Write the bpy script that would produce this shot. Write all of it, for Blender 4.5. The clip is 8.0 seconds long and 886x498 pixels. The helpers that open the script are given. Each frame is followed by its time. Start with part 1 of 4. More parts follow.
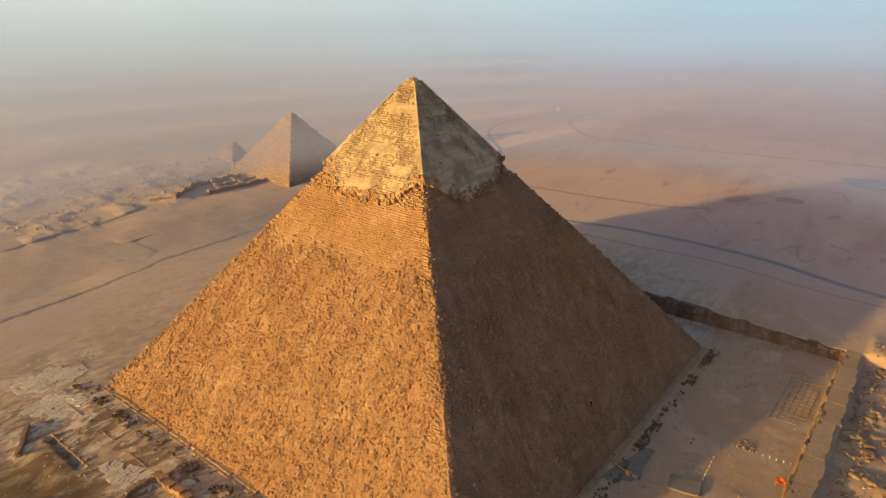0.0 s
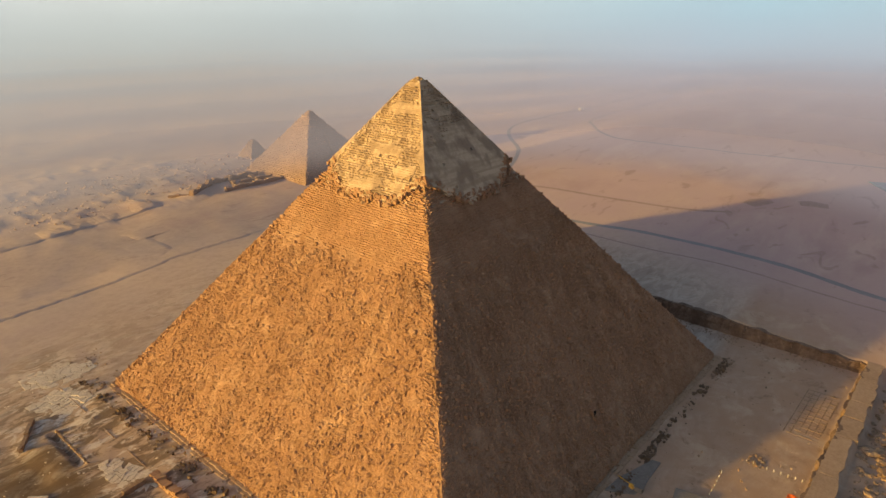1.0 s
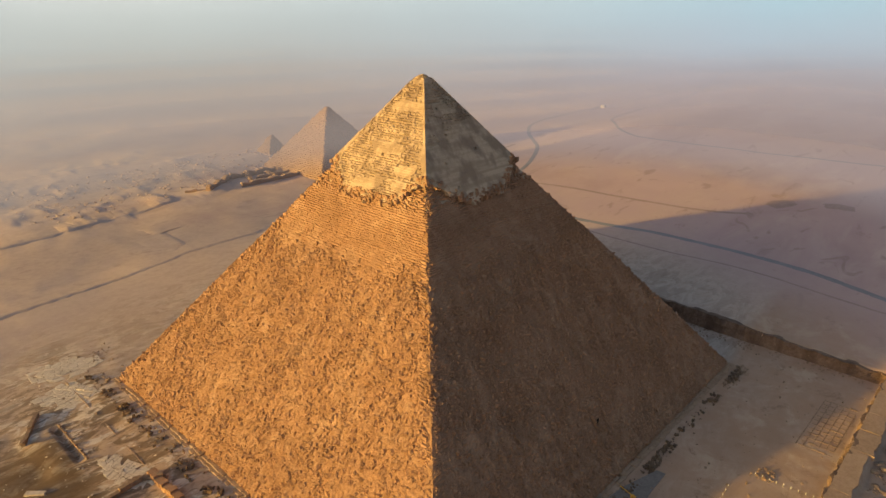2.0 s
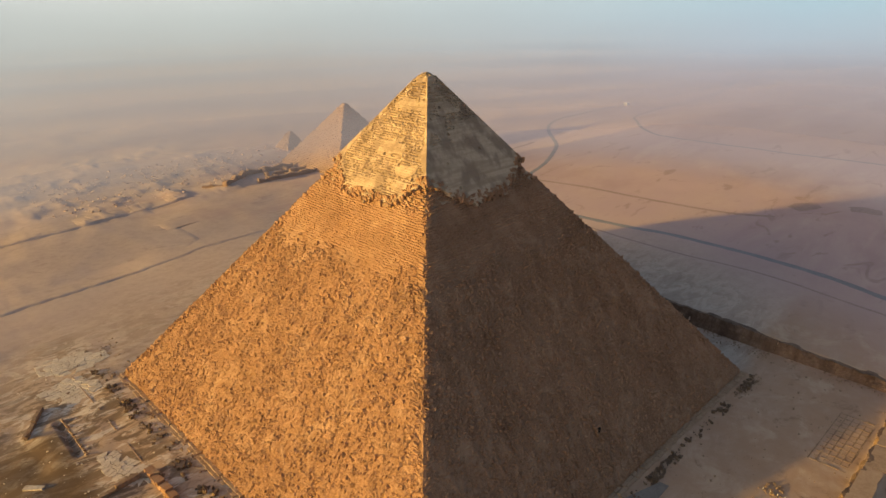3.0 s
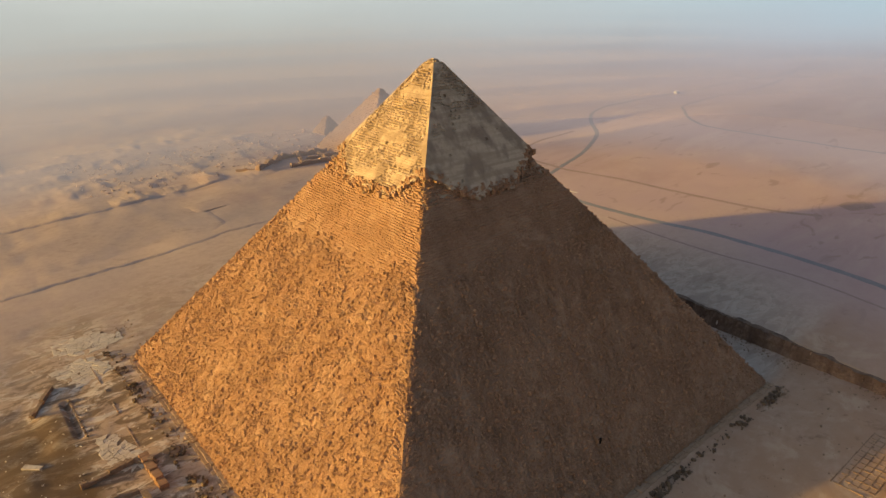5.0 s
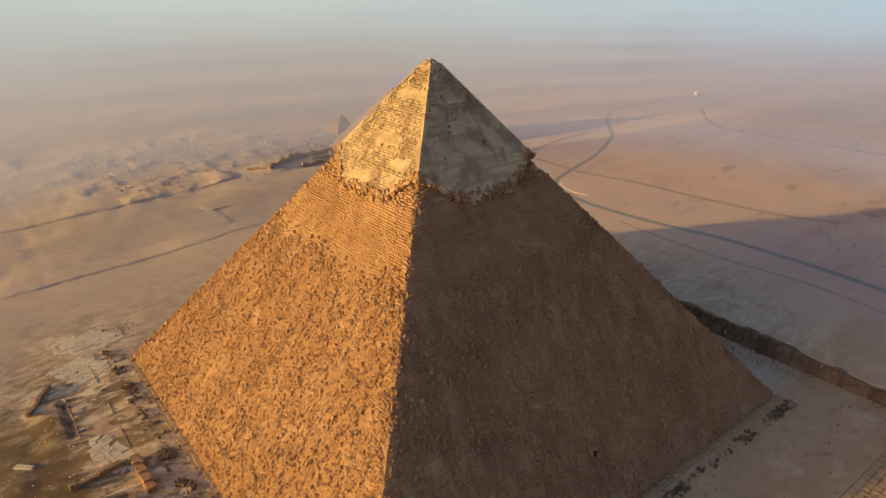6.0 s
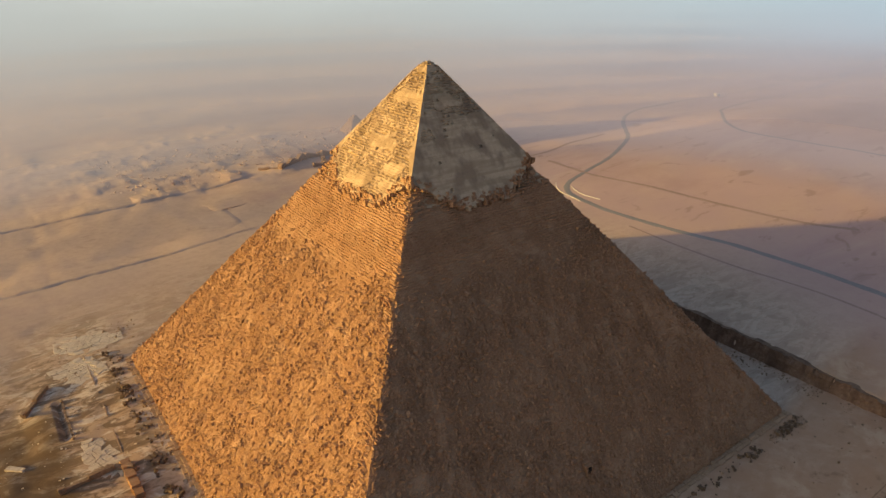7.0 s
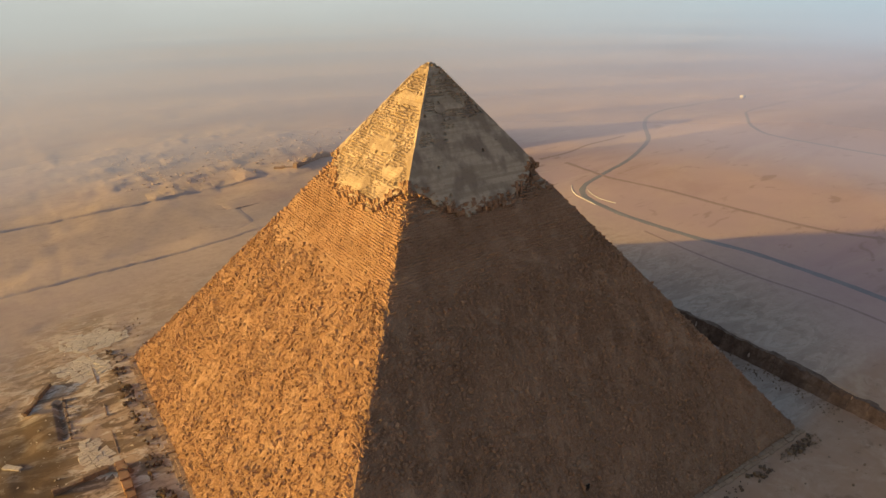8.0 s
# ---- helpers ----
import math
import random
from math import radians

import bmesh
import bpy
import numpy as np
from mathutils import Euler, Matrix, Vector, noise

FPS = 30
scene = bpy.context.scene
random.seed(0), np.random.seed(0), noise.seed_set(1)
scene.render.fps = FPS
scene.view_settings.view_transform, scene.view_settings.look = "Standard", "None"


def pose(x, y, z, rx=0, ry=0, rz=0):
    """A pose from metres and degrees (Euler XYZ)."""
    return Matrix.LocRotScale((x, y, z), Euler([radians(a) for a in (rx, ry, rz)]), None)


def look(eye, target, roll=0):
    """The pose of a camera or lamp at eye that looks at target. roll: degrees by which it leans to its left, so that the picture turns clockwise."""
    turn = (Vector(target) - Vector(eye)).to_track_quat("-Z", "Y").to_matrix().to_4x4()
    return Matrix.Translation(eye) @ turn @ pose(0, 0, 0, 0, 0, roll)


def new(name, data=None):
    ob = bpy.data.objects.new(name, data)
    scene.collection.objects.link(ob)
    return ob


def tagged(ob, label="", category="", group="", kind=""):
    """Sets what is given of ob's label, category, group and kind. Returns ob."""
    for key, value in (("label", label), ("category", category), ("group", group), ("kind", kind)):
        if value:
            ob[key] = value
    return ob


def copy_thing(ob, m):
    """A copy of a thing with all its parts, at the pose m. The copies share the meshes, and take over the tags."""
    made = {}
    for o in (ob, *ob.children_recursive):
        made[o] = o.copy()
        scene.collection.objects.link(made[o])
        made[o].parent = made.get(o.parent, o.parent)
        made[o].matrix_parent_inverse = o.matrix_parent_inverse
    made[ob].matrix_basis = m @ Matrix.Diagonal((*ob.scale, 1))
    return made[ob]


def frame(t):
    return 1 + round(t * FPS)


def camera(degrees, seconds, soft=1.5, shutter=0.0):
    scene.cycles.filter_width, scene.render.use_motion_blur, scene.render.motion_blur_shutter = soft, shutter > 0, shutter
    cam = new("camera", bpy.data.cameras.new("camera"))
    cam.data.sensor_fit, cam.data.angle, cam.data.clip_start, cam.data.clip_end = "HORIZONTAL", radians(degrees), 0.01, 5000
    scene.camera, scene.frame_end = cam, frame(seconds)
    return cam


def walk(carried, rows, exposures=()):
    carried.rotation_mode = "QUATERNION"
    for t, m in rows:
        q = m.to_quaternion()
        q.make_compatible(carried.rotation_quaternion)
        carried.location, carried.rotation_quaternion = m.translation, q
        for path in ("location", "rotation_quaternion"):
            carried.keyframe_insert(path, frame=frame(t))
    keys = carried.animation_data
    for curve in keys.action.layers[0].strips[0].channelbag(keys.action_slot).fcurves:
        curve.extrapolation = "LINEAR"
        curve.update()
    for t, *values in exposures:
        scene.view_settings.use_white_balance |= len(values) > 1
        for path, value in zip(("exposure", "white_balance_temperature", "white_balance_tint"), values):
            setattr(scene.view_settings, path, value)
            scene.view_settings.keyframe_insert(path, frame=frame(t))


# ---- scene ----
cam = camera(68.78, 8.0)
# seconds, x, y, z, yaw, pitch, roll; x is east, y is north, the great pyramid's centre is the origin
ROWS = [
    (0.0, 215.82, 186.33, 171.77, 128.382, -20.761, -0.194),
    (0.5, 211.08, 188.00, 171.86, 129.491, -20.851, -0.214),
    (1.0, 206.12, 189.81, 171.94, 130.674, -20.933, -0.211),
    (1.5, 201.12, 191.48, 171.88, 131.813, -21.089, -0.237),
    (3.0, 185.77, 196.16, 172.16, 135.303, -21.580, -0.281),
    (3.5, 180.69, 197.69, 172.03, 136.424, -21.787, -0.326),
    (4.0, 175.41, 199.19, 171.74, 137.700, -22.205, -0.309),
    (4.5, 170.04, 200.06, 171.44, 138.926, -22.595, -0.339),
    (6.0, 153.55, 202.62, 171.39, 141.973, -22.876, -0.352),
    (6.5, 148.02, 203.05, 171.52, 142.871, -22.899, -0.366),
    (7.0, 142.19, 203.14, 171.57, 143.890, -22.925, -0.415),
    (7.5, 136.85, 203.17, 171.65, 144.940, -22.971, -0.384),
    (8.0, 131.32, 203.04, 171.78, 146.128, -23.032, -0.374),
]
walk(cam, [(t, pose(x, y, z, 90 + pitch, 0, yaw) @ pose(0, 0, 0, 0, 0, roll)) for t, x, y, z, yaw, pitch, roll in ROWS],
     exposures=[(0.0, 0.14), (8.0, 0.14)])

# ---- light: a low morning sun in the east-south-east, hazy sky ----
SUN_EAST_SOUTH, SUN_UP = 21.5, 8.25
world = bpy.data.worlds.new("world")
scene.world = world
world.use_nodes = True
wn = world.node_tree
sky = wn.nodes.new("ShaderNodeTexSky")
sky.sky_type, sky.sun_disc = "NISHITA", False
sky.sun_elevation, sky.sun_rotation = radians(SUN_UP), radians(90 + SUN_EAST_SOUTH)
sky.dust_density, sky.air_density, sky.ozone_density, sky.altitude = 6.0, 1.0, 1.2, 60
wn.links.new(sky.outputs[0], wn.nodes["Background"].inputs[0])
wn.nodes["Background"].inputs[1].default_value = 0.17
sun = new("sun", bpy.data.lights.new("sun", "SUN"))
sun.data.energy, sun.data.angle, sun.data.color = 5.0, radians(1.5), (1.0, 0.585, 0.085)
ca, sa = math.cos(radians(SUN_EAST_SOUTH)), math.sin(radians(SUN_EAST_SOUTH))
ce, se = math.cos(radians(SUN_UP)), math.sin(radians(SUN_UP))
SUN_DIR = Vector((ca * ce, -sa * ce, se))
sun.matrix_world = look(SUN_DIR * 900, (0, 0, 0))


# ---- materials ----
def mat(name, ramp, scale=0.05, fine=1.5, rough=0.95, bump=0.3, bump_m=0.3, island=0.0, sheen=0.0, spec=0.15, patch=None, streak=None, obj_rand=0.0, layers=0.0):
    """A rock, sand or paint surface. ramp: colours from dark to light, spread by noise at two scales (1/m); island: how
    far single pieces differ; patch: (colour, scale, low, high) of stains; streak: (colour, amount) of upright stains
    and painted rib shade."""
    m = bpy.data.materials.new(name)
    m.use_nodes = True
    nt = m.node_tree
    n, ln = nt.nodes, nt.links
    b = n["Principled BSDF"]
    geo = n.new("ShaderNodeNewGeometry")
    big, small = n.new("ShaderNodeTexNoise"), n.new("ShaderNodeTexNoise")
    big.inputs["Scale"].default_value, big.inputs["Detail"].default_value, big.inputs["Roughness"].default_value = scale, 7, 0.6
    small.inputs["Scale"].default_value, small.inputs["Detail"].default_value, small.inputs["Roughness"].default_value = fine, 6, 0.65
    big.inputs["Distortion"].default_value = 0.6
    for t in (big, small):
        ln.new(geo.outputs["Position"], t.inputs["Vector"])
    mx = n.new("ShaderNodeMath")
    mx.operation = "MULTIPLY_ADD"
    ln.new(small.outputs[0], mx.inputs[0])
    mx.inputs[1].default_value = 0.55
    half = n.new("ShaderNodeMath")
    half.operation = "MULTIPLY"
    half.inputs[1].default_value = 0.45
    ln.new(big.outputs[0], half.inputs[0])
    ln.new(half.outputs[0], mx.inputs[2])
    value = mx.outputs[0]
    if island or obj_rand:
        src = geo.outputs["Random Per Island"]
        if obj_rand:
            src = n.new("ShaderNodeObjectInfo").outputs["Random"]
        k = n.new("ShaderNodeMath")
        k.operation = "MULTIPLY_ADD"
        ln.new(src, k.inputs[0])
        k.inputs[1].default_value = island or obj_rand
        off = n.new("ShaderNodeMath")
        off.operation = "SUBTRACT"
        ln.new(value, off.inputs[0])
        off.inputs[1].default_value = (island or obj_rand) / 2
        ln.new(off.outputs[0], k.inputs[2])
        value = k.outputs[0]
    cr = n.new("ShaderNodeValToRGB")
    el = cr.color_ramp.elements
    while len(el) < len(ramp):
        el.new(0.5)
    for i, c in enumerate(ramp):
        el[i].position = 0.3 + 0.4 * i / max(1, len(ramp) - 1)
        el[i].color = (*c, 1)
    ln.new(value, cr.inputs[0])
    color = cr.outputs[0]
    if patch:
        c, sc, lo, hi = patch
        pn = n.new("ShaderNodeTexNoise")
        pn.inputs["Scale"].default_value, pn.inputs["Detail"].default_value, pn.inputs["Roughness"].default_value = sc, 9, 0.68
        pn.inputs["Distortion"].default_value = 1.2
        ln.new(geo.outputs["Position"], pn.inputs["Vector"])
        mr = n.new("ShaderNodeMapRange")
        mr.inputs["From Min"].default_value, mr.inputs["From Max"].default_value = lo, hi
        ln.new(pn.outputs[0], mr.inputs["Value"])
        mix = n.new("ShaderNodeMix")
        mix.data_type = "RGBA"
        ln.new(mr.outputs[0], mix.inputs["Factor"])
        ln.new(color, mix.inputs[6])
        mix.inputs[7].default_value = (*c, 1)
        color = mix.outputs[2]
    if streak:
        c, amount = streak
        mp = n.new("ShaderNodeMapping")
        mp.inputs["Scale"].default_value = (0.16, 0.16, 0.018)
        ln.new(geo.outputs["Position"], mp.inputs["Vector"])
        sn = n.new("ShaderNodeTexNoise")
        sn.inputs["Scale"].default_value, sn.inputs["Detail"].default_value = 1.0, 5
        ln.new(mp.outputs[0], sn.inputs["Vector"])
        mr = n.new("ShaderNodeMapRange")
        mr.inputs["From Min"].default_value, mr.inputs["From Max"].default_value = 0.47, 0.6
        mr.inputs["To Max"].default_value = amount
        ln.new(sn.outputs[0], mr.inputs["Value"])
        mix = n.new("ShaderNodeMix")
        mix.data_type = "RGBA"
        ln.new(mr.outputs[0], mix.inputs["Factor"])
        ln.new(color, mix.inputs[6])
        mix.inputs[7].default_value = (*c, 1)
        color = mix.outputs[2]
    if layers:
        # weathered lying beds
        mp = n.new("ShaderNodeMapping")
        mp.inputs["Scale"].default_value = (0.05, 0.05, 0.75)
        ln.new(geo.outputs["Position"], mp.inputs["Vector"])
        sn = n.new("ShaderNodeTexNoise")
        sn.inputs["Scale"].default_value, sn.inputs["Detail"].default_value = 1.0, 7
        ln.new(mp.outputs[0], sn.inputs["Vector"])
        mr = n.new("ShaderNodeMapRange")
        mr.inputs["From Min"].default_value, mr.inputs["From Max"].default_value = 0.44, 0.62
        mr.inputs["To Max"].default_value = 0.6
        ln.new(sn.outputs[0], mr.inputs["Value"])
        mix = n.new("ShaderNodeMix")
        mix.data_type = "RGBA"
        ln.new(mr.outputs[0], mix.inputs["Factor"])
        ln.new(color, mix.inputs[6])
        mix.inputs[7].default_value = (*ramp[0], 1)
        color = mix.outputs[2]
    ln.new(color, b.inputs["Base Color"])
    b.inputs["Roughness"].default_value, b.inputs["Specular IOR Level"].default_value = rough, spec
    if sheen:
        b.inputs["Sheen Weight"].default_value, b.inputs["Sheen Roughness"].default_value = sheen, 0.5
        b.inputs["Sheen Tint"].default_value = (1.0, 0.88, 0.82, 1)
    bp = n.new("ShaderNodeBump")
    bp.inputs["Strength"].default_value, bp.inputs["Distance"].default_value = bump, bump_m
    height = mx.outputs[0]
    if layers:
        # fine lying beds in the stone
        mp = n.new("ShaderNodeMapping")
        mp.inputs["Scale"].default_value = (0.55, 0.55, 3.2)
        ln.new(geo.outputs["Position"], mp.inputs["Vector"])
        bed = n.new("ShaderNodeTexNoise")
        bed.inputs["Scale"].default_value, bed.inputs["Detail"].default_value, bed.inputs["Roughness"].default_value = 0.8, 6, 0.7
        ln.new(mp.outputs[0], bed.inputs["Vector"])
        add = n.new("ShaderNodeMath")
        add.operation = "MULTIPLY_ADD"
        ln.new(bed.outputs[0], add.inputs[0])
        add.inputs[1].default_value = layers
        ln.new(height, add.inputs[2])
        height = add.outputs[0]
    ln.new(height, bp.inputs["Height"])
    ln.new(bp.outputs[0], b.inputs["Normal"])
    return m


M_CORE = mat("core_limestone", [(0.245, 0.143, 0.088), (0.362, 0.218, 0.138), (0.46, 0.298, 0.2)], 0.06, 0.9, bump=0.35, bump_m=0.3, island=0.09, patch=((0.44, 0.29, 0.195), 0.07, 0.5, 0.68), streak=((0.21, 0.13, 0.088), 0.22))
M_FILL = mat("rubble_fill", [(0.215, 0.121, 0.074), (0.335, 0.199, 0.126), (0.44, 0.284, 0.187)], 0.045, 1.7, bump=0.8, bump_m=0.5, patch=((0.44, 0.29, 0.195), 0.07, 0.5, 0.68), streak=((0.21, 0.13, 0.088), 0.22))
M_BLOCK = mat("block_limestone", [(0.245, 0.143, 0.088), (0.362, 0.218, 0.138), (0.46, 0.298, 0.2)], 0.06, 0.9, bump=0.35, bump_m=0.3, obj_rand=0.09, patch=((0.44, 0.29, 0.195), 0.07, 0.5, 0.68), streak=((0.21, 0.13, 0.088), 0.22))
M_CASING = mat("casing_limestone", [(0.35, 0.265, 0.185), (0.53, 0.415, 0.305), (0.62, 0.495, 0.375)], 0.05, 0.6, bump=0.4, bump_m=0.25, layers=0.7, streak=((0.19, 0.135, 0.108), 0.62))
M_ROCK = mat("bedrock_limestone", [(0.16, 0.105, 0.072), (0.29, 0.205, 0.145), (0.42, 0.32, 0.24)], 0.12, 0.9, bump=0.7, bump_m=0.5)
# the dark upright streaks colour in shade between the wall's ribs
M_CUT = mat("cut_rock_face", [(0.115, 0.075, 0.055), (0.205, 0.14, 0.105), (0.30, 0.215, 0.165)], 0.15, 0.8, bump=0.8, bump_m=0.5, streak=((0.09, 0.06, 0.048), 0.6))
M_SLAB = mat("ridge_limestone", [(0.28, 0.195, 0.135), (0.40, 0.285, 0.20), (0.48, 0.36, 0.26)], 0.07, 0.8, bump=0.5, bump_m=0.4, obj_rand=0.1)
M_FAR = mat("far_limestone", [(0.24, 0.165, 0.135), (0.31, 0.22, 0.18), (0.37, 0.27, 0.225)], 0.05, 0.5, bump=0.3, bump_m=0.4, island=0.06, sheen=0.1)
# rubble whose dark colour also paints the shadowed hollows along the pyramid's foot
M_SHADE_RUBBLE = mat("shade_rubble", [(0.10, 0.07, 0.05), (0.17, 0.12, 0.085), (0.26, 0.19, 0.14)], 0.15, 1.2, bump=0.6, bump_m=0.3, island=0.2)
M_PALE = mat("pale_outcrop", [(0.44, 0.36, 0.28), (0.66, 0.575, 0.475), (0.77, 0.70, 0.605)], 0.12, 0.9, bump=0.6, bump_m=0.4, island=0.15)
M_ROAD = mat("dusty_asphalt", [(0.21, 0.215, 0.245), (0.26, 0.265, 0.295), (0.32, 0.32, 0.345)], 0.03, 0.6, bump=0.1, bump_m=0.05)
M_TRACK = mat("dark_gravel", [(0.28, 0.215, 0.21), (0.345, 0.265, 0.255), (0.41, 0.32, 0.305)], 0.04, 0.5, bump=0.3, bump_m=0.2)
M_WHITE = mat("white_kerb_paint", [(0.6, 0.57, 0.52), (0.72, 0.7, 0.66), (0.8, 0.78, 0.75)], 0.2, 2.0, bump=0.1, bump_m=0.02)
M_CONCRETE = mat("grey_concrete", [(0.17, 0.155, 0.145), (0.23, 0.21, 0.2), (0.29, 0.27, 0.255)], 0.2, 1.5, bump=0.2, bump_m=0.05)
M_POOL = mat("teal_sheeting", [(0.08, 0.22, 0.30), (0.10, 0.27, 0.36), (0.13, 0.32, 0.41)], 0.05, 0.6, rough=0.5, bump=0.1, bump_m=0.05)
M_ORANGE = mat("orange_tarpaulin", [(0.5, 0.09, 0.02), (0.62, 0.13, 0.03), (0.7, 0.18, 0.05)], 0.3, 2.0, rough=0.6, bump=0.2, bump_m=0.05)
M_YELLOW = mat("yellow_paint", [(0.55, 0.30, 0.05), (0.65, 0.38, 0.07), (0.7, 0.42, 0.1)], 0.3, 2.0, rough=0.5, bump=0.1, bump_m=0.02)
# near-black colour that paints the shade inside openings
M_INNER_SHADE = mat("inner_shade", [(0.015, 0.012, 0.01), (0.025, 0.02, 0.018), (0.04, 0.03, 0.028)], 0.3, 2.0)
M_SAND = mat("desert_sand", [(0.40, 0.31, 0.26), (0.51, 0.40, 0.34), (0.58, 0.47, 0.405)], 0.012, 0.22, bump=0.4, bump_m=0.5, sheen=0.1, patch=((0.56, 0.45, 0.385), 0.018, 0.55, 0.72))


def zones(m):
    """Bare limestone and dark earth showing through the sand, most in the ruined court east of the great pyramid."""
    nt = m.node_tree
    n, ln = nt.nodes, nt.links
    base = n["Principled BSDF"].inputs["Base Color"]
    color = base.links[0].from_socket
    geo = n.new("ShaderNodeNewGeometry")
    sep = n.new("ShaderNodeSeparateXYZ")
    ln.new(geo.outputs["Position"], sep.inputs[0])
    dist = n.new("ShaderNodeVectorMath")
    dist.operation = "LENGTH"
    ln.new(geo.outputs["Position"], dist.inputs[0])

    def band(src, a, b, lo, hi):
        r = n.new("ShaderNodeMapRange")
        r.interpolation_type = "SMOOTHSTEP"
        for key, v in (("From Min", a), ("From Max", b), ("To Min", lo), ("To Max", hi)):
            r.inputs[key].default_value = v
        ln.new(src, r.inputs["Value"])
        return r.outputs[0]

    def times(a, b):
        k = n.new("ShaderNodeMath")
        k.operation = "MULTIPLY"
        ln.new(a, k.inputs[0])
        ln.new(b, k.inputs[1])
        return k.outputs[0]

    near = band(dist.outputs["Value"], 165, 235, 1.0, 0.0)
    east = band(sep.outputs["X"], 104, 118, 0.28, 1.0)
    zone = times(near, east)
    for colour, scale, lo, hi, warp, seed in (((0.50, 0.365, 0.255), 0.03, 0.25, 0.4, 0.6, 15.0), ((0.72, 0.64, 0.55), 0.03, 0.5, 0.56, 2.2, 0.0), ((0.17, 0.115, 0.075), 0.045, 0.47, 0.56, 1.6, 40.0), ((0.20, 0.14, 0.095), 0.2, 0.55, 0.62, 0.8, 90.0)):
        mp = n.new("ShaderNodeMapping")
        mp.inputs["Location"].default_value = (seed, seed, 0)
        mp.inputs["Rotation"].default_value = (0, 0, radians(30))
        mp.inputs["Scale"].default_value = (1.0, 2.0, 1.0)
        ln.new(geo.outputs["Position"], mp.inputs["Vector"])
        t = n.new("ShaderNodeTexNoise")
        for key, v in (("Scale", scale), ("Detail", 10), ("Roughness", 0.66), ("Distortion", warp)):
            t.inputs[key].default_value = v
        ln.new(mp.outputs[0], t.inputs["Vector"])
        mix = n.new("ShaderNodeMix")
        mix.data_type = "RGBA"
        ln.new(times(band(t.outputs[0], lo, hi, 0.0, 0.85), zone), mix.inputs["Factor"])
        ln.new(color, mix.inputs[6])
        mix.inputs[7].default_value = (*colour, 1)
        color = mix.outputs[2]
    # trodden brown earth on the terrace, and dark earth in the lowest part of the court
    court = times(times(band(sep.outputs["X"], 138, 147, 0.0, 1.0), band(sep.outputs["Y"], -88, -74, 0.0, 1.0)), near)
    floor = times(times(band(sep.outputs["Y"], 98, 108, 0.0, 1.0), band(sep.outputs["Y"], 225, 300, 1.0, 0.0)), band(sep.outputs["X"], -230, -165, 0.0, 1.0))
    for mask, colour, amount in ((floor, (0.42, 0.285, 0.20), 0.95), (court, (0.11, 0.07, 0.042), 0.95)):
        t = n.new("ShaderNodeTexNoise")
        for key, v in (("Scale", 0.045), ("Detail", 9), ("Roughness", 0.68), ("Distortion", 0.15)):
            t.inputs[key].default_value = v
        ln.new(geo.outputs["Position"], t.inputs["Vector"])
        mix = n.new("ShaderNodeMix")
        mix.data_type = "RGBA"
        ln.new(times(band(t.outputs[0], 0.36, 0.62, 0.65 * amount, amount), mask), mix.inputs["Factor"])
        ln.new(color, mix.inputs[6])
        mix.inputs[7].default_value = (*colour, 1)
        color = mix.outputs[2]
    # pale dust blown over the terrace, and darker brown patches
    for colour, scale, lo, hi, seed in (((0.53, 0.41, 0.315), 0.05, 0.5, 0.66, 33.0), ((0.25, 0.165, 0.115), 0.09, 0.56, 0.68, 71.0)):
        mp = n.new("ShaderNodeMapping")
        mp.inputs["Location"].default_value = (seed, seed, 0)
        ln.new(geo.outputs["Position"], mp.inputs["Vector"])
        t = n.new("ShaderNodeTexNoise")
        for key, v in (("Scale", scale), ("Detail", 10), ("Roughness", 0.7), ("Distortion", 0.5)):
            t.inputs[key].default_value = v
        ln.new(mp.outputs[0], t.inputs["Vector"])
        mix = n.new("ShaderNodeMix")
        mix.data_type = "RGBA"
        ln.new(times(band(t.outputs[0], lo, hi, 0.0, 0.8), floor), mix.inputs["Factor"])
        ln.new(color, mix.inputs[6])
        mix.inputs[7].default_value = (*colour, 1)
        color = mix.outputs[2]
    # long drifts on the open desert; their pink puts the haze's tint into the sand
    mp = n.new("ShaderNodeMapping")
    mp.inputs["Scale"].default_value = (0.004, 0.012, 0.0)
    mp.inputs["Rotation"].default_value = (0, 0, radians(-55))
    ln.new(geo.outputs["Position"], mp.inputs["Vector"])
    t = n.new("ShaderNodeTexNoise")
    for key, v in (("Scale", 1.0), ("Detail", 8), ("Roughness", 0.6), ("Distortion", 1.0)):
        t.inputs[key].default_value = v
    ln.new(mp.outputs[0], t.inputs["Vector"])
    mix = n.new("ShaderNodeMix")
    mix.data_type = "RGBA"
    ln.new(times(band(t.outputs[0], 0.36, 0.60, 0.7, 1.0), times(band(dist.outputs["Value"], 170, 260, 0.0, 1.0), band(sep.outputs["X"], -230, -60, 1.0, 0.12))), mix.inputs["Factor"])
    ln.new(color, mix.inputs[6])
    mix.inputs[7].default_value = (0.46, 0.345, 0.36, 1)
    color = mix.outputs[2]
    # reddish gravel and pale wind-blown sand in long patches on the plain
    plain = times(band(dist.outputs["Value"], 190, 280, 0.0, 1.0), band(sep.outputs["X"], -200, -90, 1.0, 0.75))
    for colour, sx, sy, turn, lo, hi, top, warp in (((0.38, 0.27, 0.275), 0.006, 0.014, 15, 0.48, 0.66, 0.6, 0.5), ((0.56, 0.45, 0.43), 0.005, 0.018, 25, 0.54, 0.7, 0.6, 0.6), ((0.30, 0.22, 0.20), 0.03, 0.07, 30, 0.58, 0.68, 0.6, 1.0)):
        mp = n.new("ShaderNodeMapping")
        mp.inputs["Scale"].default_value = (sx, sy, 0.0)
